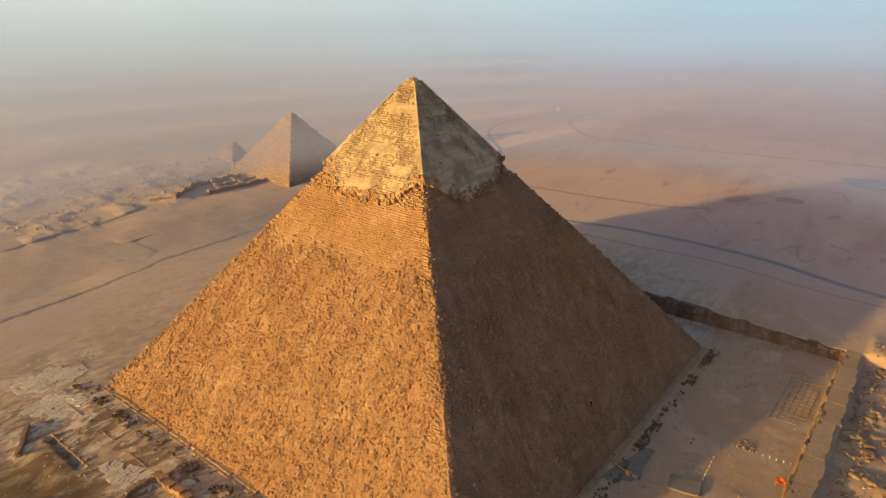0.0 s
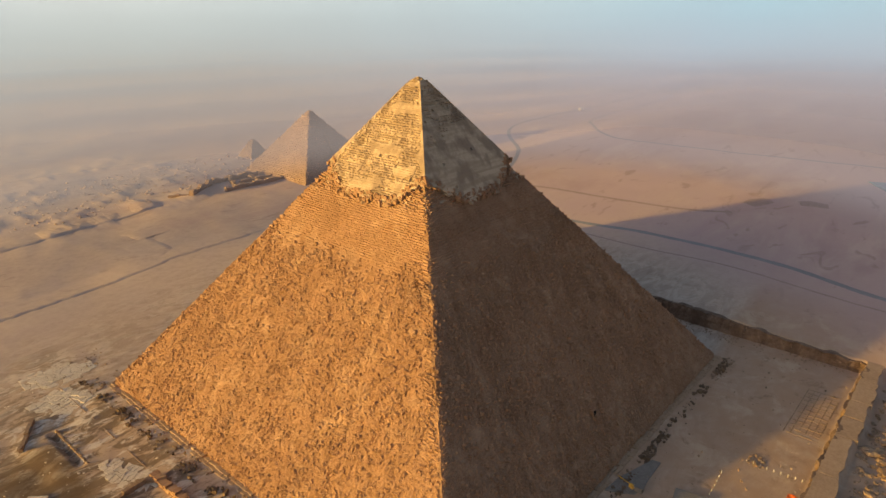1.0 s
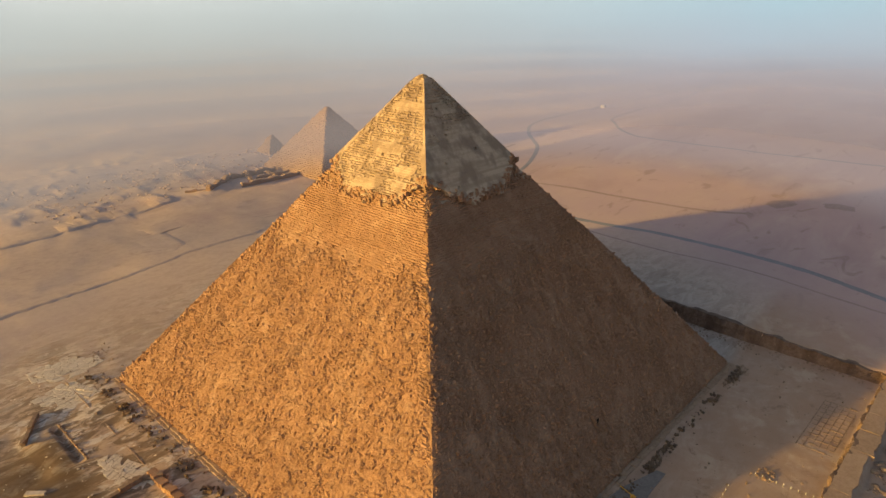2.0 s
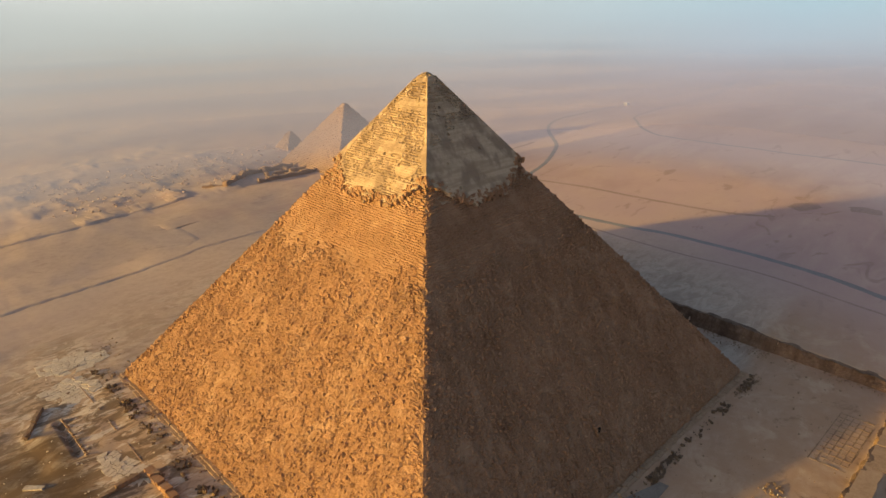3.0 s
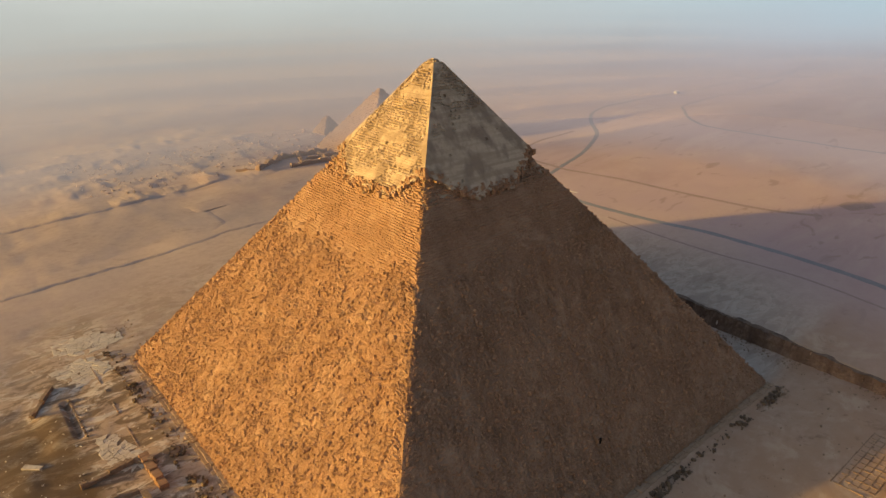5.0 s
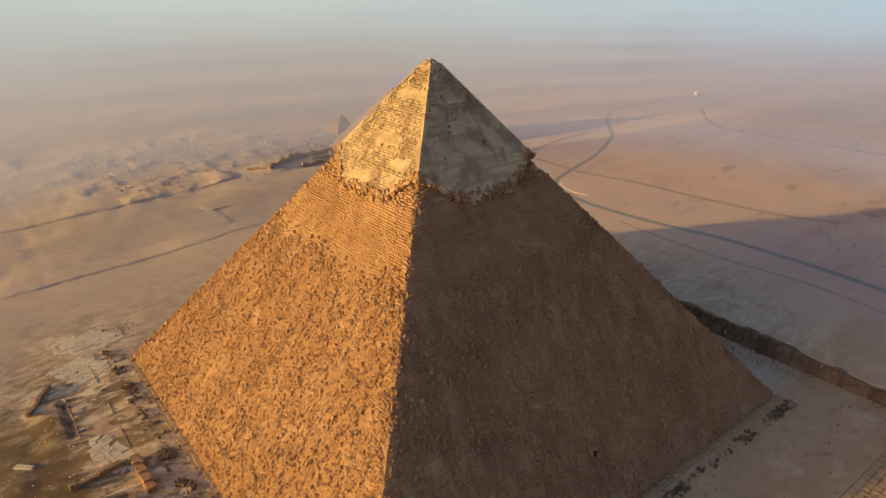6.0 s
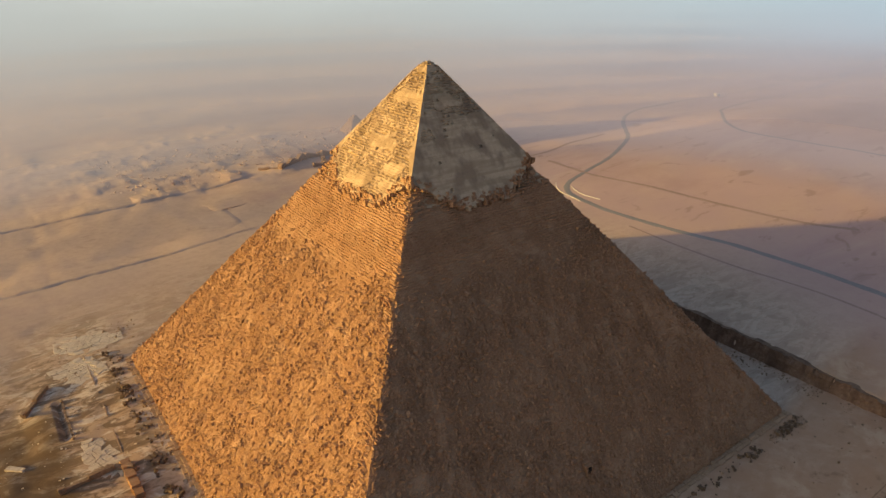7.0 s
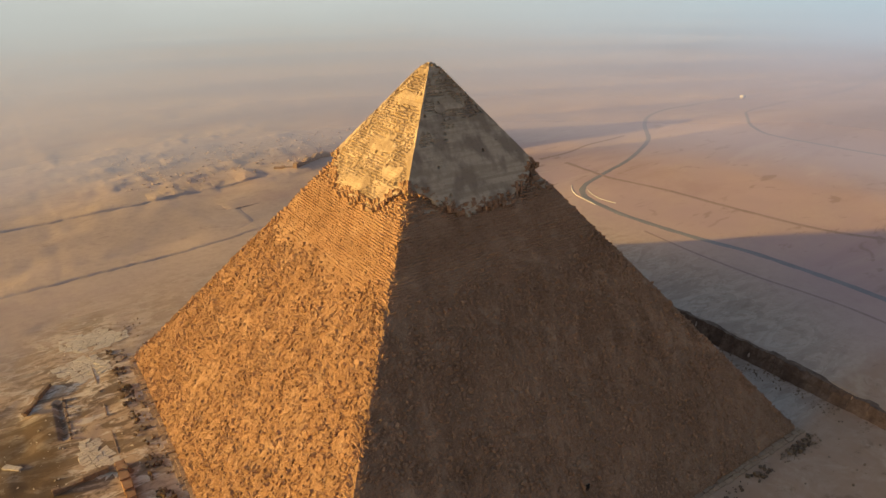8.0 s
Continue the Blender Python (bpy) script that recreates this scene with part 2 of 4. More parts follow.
        mp.inputs["Rotation"].default_value = (0, 0, radians(turn))
        ln.new(geo.outputs["Position"], mp.inputs["Vector"])
        t = n.new("ShaderNodeTexNoise")
        for key, v in (("Scale", 1.0), ("Detail", 9), ("Roughness", 0.62), ("Distortion", warp)):
            t.inputs[key].default_value = v
        ln.new(mp.outputs[0], t.inputs["Vector"])
        mix = n.new("ShaderNodeMix")
        mix.data_type = "RGBA"
        ln.new(times(band(t.outputs[0], lo, hi, 0.0, top), plain), mix.inputs["Factor"])
        ln.new(color, mix.inputs[6])
        mix.inputs[7].default_value = (*colour, 1)
        color = mix.outputs[2]
    ln.new(color, base)


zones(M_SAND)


# ---- mesh helpers ----
def mesh_from(name, verts, faces, material, smooth=False):
    me = bpy.data.meshes.new(name)
    verts, faces = np.asarray(verts, dtype=np.float32), np.asarray(faces, dtype=np.int32)
    k = faces.shape[1]
    me.vertices.add(len(verts))
    me.vertices.foreach_set("co", verts.ravel())
    me.loops.add(faces.size)
    me.loops.foreach_set("vertex_index", faces.ravel())
    me.polygons.add(len(faces))
    me.polygons.foreach_set("loop_start", np.arange(0, faces.size, k, dtype=np.int32))
    me.polygons.foreach_set("loop_total", np.full(len(faces), k, dtype=np.int32))
    me.update(calc_edges=True)
    me.validate()
    me.polygons.foreach_set("use_smooth", np.full(len(me.polygons), smooth, dtype=bool))
    me.materials.append(material)
    return me


def linked(name, me, parent=None, label="", kind=""):
    ob = new(name, me)
    if parent:
        ob.parent = parent
    return tagged(ob, label=label, kind=kind)


def part(name, bm, material, parent, label=""):
    """One mesh object out of a bmesh, under its thing."""
    me = bpy.data.meshes.new(name)
    bm.to_mesh(me)
    bm.free()
    me.materials.append(material)
    return linked(name, me, parent, label)


CUBE = np.array([(-1, -1, 0), (1, -1, 0), (1, 1, 0), (-1, 1, 0), (-1, -1, 1), (1, -1, 1), (1, 1, 1), (-1, 1, 1)], dtype=float)
QUADS = np.array([(0, 3, 2, 1), (4, 5, 6, 7), (0, 1, 5, 4), (1, 2, 6, 5), (2, 3, 7, 6), (3, 0, 4, 7)])


def boxes(c, size, turn, rng, jitter=0.12, tilt=0.0, fall=None):
    """Rough stone boxes: centres of the undersides c (n,3), sizes (n,3), turns about z in radians, fall outwards. Returns verts, faces."""
    n = len(c)
    v = CUBE[None] * (np.asarray(size)[:, None, :] * np.array([0.5, 0.5, 1.0]))
    v = v + rng.uniform(-jitter, jitter, v.shape) * np.asarray(size)[:, None, :]
    if tilt:
        a = rng.normal(0, tilt, (n, 2))
        if fall is not None:
            a[:, 1] -= fall
        v[..., 2] += v[..., 0] * a[:, None, 0] + v[..., 1] * a[:, None, 1]
    co, si = np.cos(turn)[:, None], np.sin(turn)[:, None]
    x, y = v[..., 0] * co - v[..., 1] * si, v[..., 0] * si + v[..., 1] * co
    v = np.stack([x, y, v[..., 2]], -1) + np.asarray(c)[:, None, :]
    f = QUADS[None] + (np.arange(n) * 8)[:, None, None]
    return v.reshape(-1, 3), f.reshape(-1, 4)


def value_noise(p, scale, seed, octaves=3):
    """Smooth noise of n points (n,2), about -1 to 1."""
    rng = np.random.RandomState(seed)
    tab = rng.uniform(-1, 1, (256, 256))
    out, amp, tot = np.zeros(len(p)), 1.0, 0.0
    q = np.asarray(p) / scale
    for _ in range(octaves):
        i = np.floor(q).astype(int)
        f = q - i
        f = f * f * (3 - 2 * f)
        a, b = i[:, 0] % 256, i[:, 1] % 256
        a1, b1 = (a + 1) % 256, (b + 1) % 256
        out += amp * ((tab[a, b] * (1 - f[:, 0]) + tab[a1, b] * f[:, 0]) * (1 - f[:, 1]) + (tab[a, b1] * (1 - f[:, 0]) + tab[a1, b1] * f[:, 0]) * f[:, 1])
        tot += amp
        amp *= 0.5
        q = q * 2.03 + 17.3
    return out / tot * 1.4


def step(a, b, x):
    t = np.clip((x - a) / (b - a), 0, 1)
    return t * t * (3 - 2 * t)


def quarter(k, u, r, z):
    """A place on the k-th side of a pyramid: 0 east, 1 north, 2 west, 3 south."""
    c, s = (1, 0, -1, 0)[k], (0, 1, 0, -1)[k]
    return np.stack([r * c - u * s, r * s + u * c, z], -1)


# ---- the ground: one sheet, with the rock-cut terrace round the great pyramid ----
def ground_height(x, y):
    p = np.stack([x, y], -1)
    cliff = (9.0 - 3.4 * step(50, 165, y)) * step(-137.5, -138.8, x) * step(-260, -120, y)
    rise = np.clip(-140 - x, 0, 420) * 0.052 * step(-600, -60, y)
    h = cliff + rise
    # north ridge left by the quarrying, rubble field behind it
    ridge = step(166.8, 167.8, y) * (1 - step(174.5, 177, y)) * step(-138.6, -137.4, x)
    back = step(174.5, 178, y) * step(-168, -150, x)
    h = h + ridge * (5.5 + 0.25 * value_noise(p, 7, 3)) + back * (2.0 + 1.1 * value_noise(p, 9, 5, 4))
    # terrace floor
    inside = step(-137, -134, x) * (1 - step(164, 166, y)) * step(-180, -150, y)
    h = h + 0.25 * value_noise(p, 14, 7) * inside
    # ruined temple court in the east
    east = step(116, 124, x)
    h = h + east * (0.35 * value_noise(p, 16, 11, 4) - 0.2)
    pit = step(139.2, 140.0, x) * (1 - step(141.4, 142.4, x)) * step(-89, -87, y) * (1 - step(-58, -56, y))
    h = h - 2.2 * pit - 1.2 * step(146, 156, x) * step(-100, -85, y) * (1 - step(-60, -45, y))
    # south: sand with low ridges and quarry mounds
    south = step(-190, -260, y)
    h = h + south * (1.2 * value_noise(p, 60, 13) - 1.0)
    ruins = step(-330, -380, y) * (1 - step(-560, -640, y)) * step(-190, -120, x) * (1 - step(40, 160, x))
    h = h + ruins * np.maximum(0, 2.4 * value_noise(p, 22, 17, 4))
    far = step(600, 1500, np.hypot(x, y))
    h = h + far * (1.5 * value_noise(p, 420, 19))
    h = h + 0.5 * value_noise(p, 35, 23) * step(150, 260, np.hypot(x, y))
    return h


def axis(a, b, fine_a, fine_b, d):
    pts = list(np.arange(fine_a, fine_b + d / 2, d))
    s, x = d, pts[-1]
    while x < b:
        s = min(s * 1.06, 160)
        x += s
        pts.append(min(x, b))
    s, x = d, pts[0]
    while x > a:
        s = min(s * 1.06, 160)
        if x > -640 and s > 5:
            s = 5
        x -= s
        pts.insert(0, max(x, a))
    return np.array(pts)


gx, gy = axis(-4900, 4900, -180, 190, 1.3), axis(-4900, 4900, -150, 215, 1.3)
GX, GY = np.meshgrid(gx, gy)
gv = np.stack([GX.ravel(), GY.ravel(), ground_height(GX.ravel(), GY.ravel())], -1)
gi = np.arange(len(gv)).reshape(GX.shape)
gf = np.stack([gi[:-1, :-1], gi[:-1, 1:], gi[1:, 1:], gi[1:, :-1]], -1).reshape(-1, 4)
ground = linked("ground", mesh_from("ground", gv, gf, M_SAND, smooth=True), label="wide pale sandy desert ground with worn limestone terrace", kind="structure")
tagged(ground, category="ground")


def lie(x, y):
    return float(ground_height(np.array([float(x)]), np.array([float(y)]))[0])


# ---- rock-cut walls of the terrace ----
def rock_wall(name, a, b, top, label, lean=1.4, ribs=7.0, seed=1):
    """A rough cut rock face from a to b, rising from the terrace floor to top(s) over its length s in metres; the cut side looks to the left of a to b."""
    ax, ay = a
    dx, dy = b[0] - a[0], b[1] - a[1]
    length = math.hypot(dx, dy)
    dx, dy = dx / length, dy / length
    ns, nz = int(length / 0.7), 12
    S, Q = np.meshgrid(np.linspace(0, length, ns), np.linspace(0, 1, nz))
    s, q = S.ravel(), Q.ravel()
    p = np.stack([s, q * 9], -1)
    cleft = np.abs(((s + 5.0 * value_noise(p * [1, 0.25], 12, seed)) / ribs) % 1 - 0.5) * 2
    off = 1.3 * value_noise(p, 3.0, seed + 1, 4) + 0.9 * value_noise(p, 16, seed + 2) - 1.2 * step(0.85, 1.0, cleft) * (0.4 + np.abs(value_noise(p * [1, 0], 9, seed + 6)))
    off = off * (0.35 + 0.65 * q) + lean * (1 - q) ** 1.5
    h = top(s) + 0.55 * value_noise(p * [1, 0], 7, seed + 3, 3)
    z = -0.6 + q * (h + 0.6)
    x = ax + dx * s - dy * off
    y = ay + dy * s + dx * off
    v = np.stack([x, y, z], -1)
    # a top shelf reaching back into the rock
    vb = np.stack([ax + dx * S[-1] + dy * 3.5, ay + dy * S[-1] - dx * 3.5, h.reshape(S.shape)[-1] - 0.25], -1)
    v = np.concatenate([v, vb])
    i = np.arange(ns * (nz + 1)).reshape(nz + 1, ns)
    f = np.stack([i[:-1, :-1], i[:-1, 1:], i[1:, 1:], i[1:, :-1]], -1).reshape(-1, 4)[:, ::-1]
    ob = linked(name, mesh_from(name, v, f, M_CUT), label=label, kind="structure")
    return tagged(ob, category="rock wall")


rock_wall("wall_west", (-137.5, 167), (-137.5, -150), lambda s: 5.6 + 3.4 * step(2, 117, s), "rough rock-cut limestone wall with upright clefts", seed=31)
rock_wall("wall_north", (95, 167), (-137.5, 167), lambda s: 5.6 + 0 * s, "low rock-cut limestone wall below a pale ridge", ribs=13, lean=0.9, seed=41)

# ---- the great pyramid ----
B, K = 107.6, 0.75
TOP = 141.0


def casing_foot(k, u):
    """Height of the ragged lower edge of the casing on a side."""
    a = np.abs(u)
    base = 97.2 + 9.5 * step(13, 27, a) if k != 1 else 97.4 + 8.8 * step(9, 28, a)
    return base


def core_inset(z):
    """How far the stepped stones lie behind the old casing's plane; the lowest courses are cut upright."""
    z = np.asarray(z, dtype=float)
    return 0.9 + 0.9 * step(60, 98, z) + np.maximum(0, 1.6 - K * z)


def lean_summit(v):
    """The summit is not quite in the middle: it stands a little to the south and west."""
    r = np.maximum(B - K * v[:, 2], 2.0)
    s = step(60, 104, v[:, 2])
    v = v.copy()
    v[:, 1] -= 2.3 * s * np.clip((1 - v[:, 1] / r) / 2, 0, 1)
    v[:, 0] -= 1.0 * s * np.clip((1 - v[:, 0] / r) / 2, 0, 1)
    return v


def same(v):
    return v


def in_cleft(u, z):
    """The broken-out cleft high on the east side, next to the north-east arris."""
    mid = 48.0 - 1.25 * (z - 71.5) + 0.6 * np.sin(z * 1.9)
    return (1 - step(0.5, 1.1, np.abs(u - mid))) * step(68.5, 69.5, z) * (1 - step(76.5, 78, z))


def pyramid_core(name, b, k, top, inset, parent, material, rough, seed, cell=1.3, label="", shape=same, gash=False, cleft=False, fine=False):
    """The closed body under the courses, a rubble slope on each side."""
    nz = int(top / cell)
    ring = []
    for side in range(4):
        nu = int(2 * b / cell) if side < 2 or not fine else int(b / cell)
        Z, T = np.meshgrid(np.linspace(-1.5, top, nz), np.linspace(-1, 1, nu)[:-1], indexing="ij")
        r = b - k * Z - inset(Z)
        u = T * r
        p = np.stack([u.ravel() + side * 300, Z.ravel()], -1)
        d = rough * (1.0 * value_noise(p, 1.7, seed + side, 2) + 0.4 * value_noise(p, 6, seed + 9 + side) + 0.3 * value_noise(p * [1, 0.35], 30, seed + 19 + side)).reshape(Z.shape)
        if fine:
            # drifts of rubble running down the slope, worn courses and coarse grain
            low = 1 - 0.8 * step(70, 82, Z)
            run = value_noise(p * [1, 0.28] + [0, 70], 2.1, seed + 29 + side, 2)
            clump = value_noise(p * [1, 0.6], 3.4, seed + 39 + side, 3)
            grain = value_noise(p, 0.75, seed + 49 + side, 2)
            tread = (Z / 0.8 + 0.25 * value_noise(p, 11, seed + 59).reshape(Z.shape)) % 1.0 - 0.5
            d = 0.35 * d + low * (0.26 * run + 0.55 * np.maximum(0, clump - 0.3) - 0.5 * np.maximum(0, -0.45 - clump) + 0.32 * grain).reshape(Z.shape) - 0.22 * tread
        edge = r * (1 - np.abs(T))
        at_arris = np.stack([np.full(Z.size, 0.0) + np.where(T.ravel() > 0, side + 1, side) % 4 * 50, Z.ravel()], -1)
        d = d * np.clip(edge / 1.5, 0.0, 1) - 4.6 * rough * np.exp(-edge / 2.4) * np.maximum(0.08, value_noise(at_arris, 6, 303, 3)).reshape(Z.shape)
        if gash and side == 1:
            d = d - 2.2 * (1 - step(0.9, 2.0, np.abs(u))) * step(7, 9, Z) * (1 - step(35, 38, Z))
        if cleft and side == 0:
            d = d - 2.4 * in_cleft(u.ravel(), Z.ravel()).reshape(Z.shape)
        u = np.where(np.abs(T) > 0.999, u + np.sign(T) * d, u)
        ring.append(quarter(side, u.ravel(), (r + d).ravel(), Z.ravel()).reshape(nz, nu - 1, 3))
    v = np.concatenate(ring, 1)
    n = v.shape[1]
    i = np.arange(nz * n).reshape(nz, n)
    j = np.roll(i, -1, axis=1)
    f = np.stack([i[:-1], j[:-1], j[1:], i[1:]], -1).reshape(-1, 4)
    me = mesh_from(name, shape(v.reshape(-1, 3)), f, material)
    return linked(name, me, parent, label)


def course_blocks(side, b, k, z_top, inset, height, width, rng, seed, rough, z_from=0.0, keep=None):
    """Stones of the stepped courses of one side: centres, sizes, turns (in the side's own frame: u, r, z)."""
    cs, ss, ts = [], [], []
    z = z_from
    while z < z_top:
        h = height * rng.uniform(0.8, 1.2)
        r = float(b - k * z - inset(np.array(z)))
        w = rng.uniform(0.55, 1.6, int(2 * r / width * 1.15) + 4) * width
        u = np.cumsum(w) - w / 2 - r - rng.uniform(0, width)
        ok = np.abs(u) + w / 2 < r + 0.4
        u, w = u[ok], w[ok]
        p = np.stack([u + side * 400, np.full(len(u), z)], -1)
        g = rough(z)
        out = g * (0.24 * value_noise(p, 9, seed) + 0.28 * value_noise(p, 2.6, seed + 1, 2) + rng.normal(-0.24, 0.18, len(u)))
        out = out - 1.0 * (rng.uniform(0, 1, len(u)) < 0.10 * g)
        # worn arrises
        edge = r - np.abs(u)
        wear = np.exp(-edge / 2.2) * rng.uniform(0.0, 3.2, len(u)) * np.minimum(g, 1.0) * (0.5 + value_noise(p * [0, 1], 6, seed + 3) ** 2)
        at_arris = np.stack([np.where(u > 0, side + 1, side) % 4 * 50.0, np.full(len(u), z)], -1)
        wear = wear + 3.0 * min(g, 1.0) * np.exp(-edge / 2.8) * np.maximum(0, value_noise(at_arris, 6, 303, 3))
        out = out - wear
        depth = 2.6
        slip = max(0.0, g - 0.45) * (0.9 * value_noise(p, 7, seed + 5, 2) + rng.normal(0, 0.2, len(u)))
        cs.append(np.stack([u, r + out - depth / 2 - 0.4 * slip, z + slip], -1))
        ss.append(np.stack([w * 0.98, np.full(len(u), depth), h * (1 + rng.uniform(-0.35, 0.1, len(u)) * g)], -1))
        ts.append(rng.normal(0, 0.16, len(u)) * max(0.15, g - 0.4))
        z += h
    c, s, t = np.concatenate(cs), np.concatenate(ss), np.concatenate(ts)
    if keep is not None:
        ok = keep(c[:, 0], c[:, 2])
        c, s, t = c[ok], s[ok], t[ok]
    return c, s, t


def to_side(side, v):
    return quarter(side, v[:, 0], v[:, 1], v[:, 2])


def flip(f):
    return f[:, ::-1]


SHAPES = []


def block_shapes():
    """Six worn stone shapes, one metre each way, shared by the single blocks."""
    rng = np.random.RandomState(8)
    for i in range(6):
        v, f = boxes(np.zeros((1, 3)), np.ones((1, 3)), np.zeros(1), rng, 0.1)
        SHAPES.append(mesh_from("stone_block", v, f, M_BLOCK))


def single_blocks(side, c, s, t, parent, shape, count):
    """The blocks along the north-east arris as parts of their own."""
    if not SHAPES:
        block_shapes()
    for i in range(count):
        v = shape(to_side(side, c[i:i + 1]))[0]
        ob = new("stone_block", SHAPES[i % 6])
        ob.parent = parent
        ob.location = v
        ob.rotation_euler = (0, 0, t[i] + side * math.pi / 2 - math.pi / 2)
        ob.scale = s[i]


def stone_courses(name, b, k, z_top, inset, height, width, rough, parent, material, seed, jitter=0.06, keep=None, label="", rubble=0, shape=same, singles=0):
    rng = np.random.RandomState(seed)
    vs, fs, base = [], [], 0
    for side in range(4):
        coarse = 1.0 if side < 2 else 1.7
        c, s, t = course_blocks(side, b, k, z_top, inset, height * coarse, width * coarse, rng, seed + side * 10, rough, keep=(lambda u, z: keep(side, u, z)) if keep else None)
        if singles and side < 2:
            r = b - k * c[:, 2] - inset(c[:, 2])
            edge = r - (c[:, 0] if side == 0 else -c[:, 0])
            pick = (edge < 4.5) & (c[:, 2] > 14) & (c[:, 2] < 74)
            who = np.nonzero(pick)[0][:singles]
            single_blocks(side, c[who], s[who], t[who], parent, shape, len(who))
            rest = np.ones(len(c), dtype=bool)
            rest[who] = False
            c, s, t = c[rest], s[rest], t[rest]
        if rubble:
            # loose stones lying on the ledges, in drifts
            n = rubble if side < 2 else rubble // 6
            z = rng.uniform(0, 1, n) ** 1.2 * 82
            r = b - k * z - inset(z)
            u = rng.uniform(-1, 1, n) * r
            dens = value_noise(np.stack([u + side * 400, z], -1), 12, seed + 77, 4)
            edge = 77 + 6 * value_noise(np.stack([u + side * 400, 0 * u], -1), 9, seed + 78, 4)
            ok = (dens > rng.uniform(-2.4, 1.0, n)) & (z < edge + rng.normal(0, 2.0, n))
            z, r, u = z[ok], r[ok], u[ok]
            q = (0.22 + 0.62 * rng.uniform(0, 1, (len(z), 1)) ** 3.5) * rng.uniform(0.7, 1.4, (len(z), 3))
            c = np.concatenate([c, np.stack([u, r + 0.46 + rng.uniform(-0.4, 0.2, len(u)), z - 0.12], -1)])
            s = np.concatenate([s, q])
            t = np.concatenate([t, rng.uniform(-1.5, 1.5, len(u))])
        fall = 0.5 * (1 - step(70, 80, c[:, 2])) * rng.uniform(0.2, 1.5, len(c)) if rubble else np.zeros(len(c))
        v, f = boxes(c, s, t, rng, jitter, 0.1, fall)
        vs.append(to_side(side, v))
        fs.append(flip(f) + base)
        base += len(v)
    return linked(name, mesh_from(name, shape(np.concatenate(vs)), np.concatenate(fs), material), parent, label, "stuff")


def casing_shell(name, parent, material, seed, label):
    """The remaining dressed casing round the summit: smooth sloping faces, stones broken out along the courses, a ragged lower edge."""
    z_low = 93.0
    nz = int((TOP - z_low) / 0.2)
    ring, corner = [], [0]
    for side in range(4):
        nu = 220 if side < 2 else 80
        Z, T = np.meshgrid(np.linspace(z_low, TOP, nz), np.linspace(-1, 1, nu)[:-1], indexing="ij")
        r = B - K * Z
        u = T * r
        uu, zz = u.ravel(), Z.ravel()
        p = np.stack([uu + side * 400, zz], -1)
        course = np.floor(zz / 0.85)
        col = np.floor(uu / 1.15 + np.sin(course * 12.9) * 43.7 % 1.0)
        rnd = np.abs(np.sin(course * 78.233 + col * 37.719 + side * 9.1) * 43758.5453) % 1.0
        arris = step(0.86, 0.98, np.abs(T.ravel()))
        # where the face has weathered: long patches lying along the courses
        worn = 0.8 * value_noise(p * [0.35, 1.0], 5.0, seed, 3) + 0.5 * value_noise(p, 15, seed + 1, 2)
        if side == 1:
            lim = 0.5 - 0.4 * step(108, 126, zz) + 0.3 * step(107, 100, zz)
        else:
            # a smooth stretch is left low beside the north-east arris
            smooth = step(0.25, 0.6, T.ravel()) * step(112, 103, zz)
            lim = -0.38 + 1.1 * smooth
        bed = (zz / 0.85) % 1.0
        ragged = value_noise(p * [1.0, 2.0], 0.85, seed + 5, 2)
        broken = (worn > lim + 0.8 * arris) & (rnd + 0.5 * ragged > 0.36)
        # where a stone has lost its dressed face it stands upright, with a narrow tread under the next course
        rec = np.where(broken, 0.85 * K * (1 - bed) + 0.22 * rnd * (ragged > -0.3), 0.0)
        # single stones missing, and chipped bed joints
        rec = np.where((rnd > 0.996) & (arris < 0.5), 1.0, rec)
        rec = rec + 0.16 * (bed < 0.25) * (ragged > 0.15) * (1 - arris)
        rec = rec + 0.07 * value_noise(p, 1.3, seed + 2, 2) * (1 - arris)
        rec = rec + 0.5 * arris * np.maximum(0, value_noise(np.stack([np.where(T.ravel() > 0, side + 1, side) % 4 * 50.0, zz], -1), 2.2, seed + 8, 2) - 0.55)
        tooth = np.floor(uu / 1.3)
        pt = np.stack([tooth * 1.3 + side * 400, 0 * uu], -1)
        frac = np.abs(np.sin(tooth * 91.7 + side * 5.3) * 9341.7) % 1.0
        foot = casing_foot(side, uu) + 2.2 * value_noise(pt, 6, seed + 3, 3) + 1.5 * (frac - 0.5)
        rec = np.where(zz < foot, 2.7, rec).reshape(Z.shape)
        u2 = np.clip(u, -(r - rec), r - rec)
        ring.append(quarter(side, u2.ravel(), (r - rec).ravel(), zz).reshape(nz, nu - 1, 3))
        corner.append(corner[-1] + nu - 1)
    v = np.concatenate(ring, 1)
    n = v.shape[1]
    i = np.arange(nz * n).reshape(nz, n)
    j = np.roll(i, -1, axis=1)
    f = np.stack([i[:-1], j[:-1], j[1:], i[1:]], -1).reshape(-1, 4)
    top = np.array([v[-1, k] for k in corner[:4]])
    cap = np.array([[nz * n, nz * n + 1, nz * n + 2, nz * n + 3]])
    vv = lean_summit(np.concatenate([v.reshape(-1, 3), top - (0, 0, 0.15)]))
    return linked(name, mesh_from(name, vv, np.concatenate([f, cap]), material), parent, label)


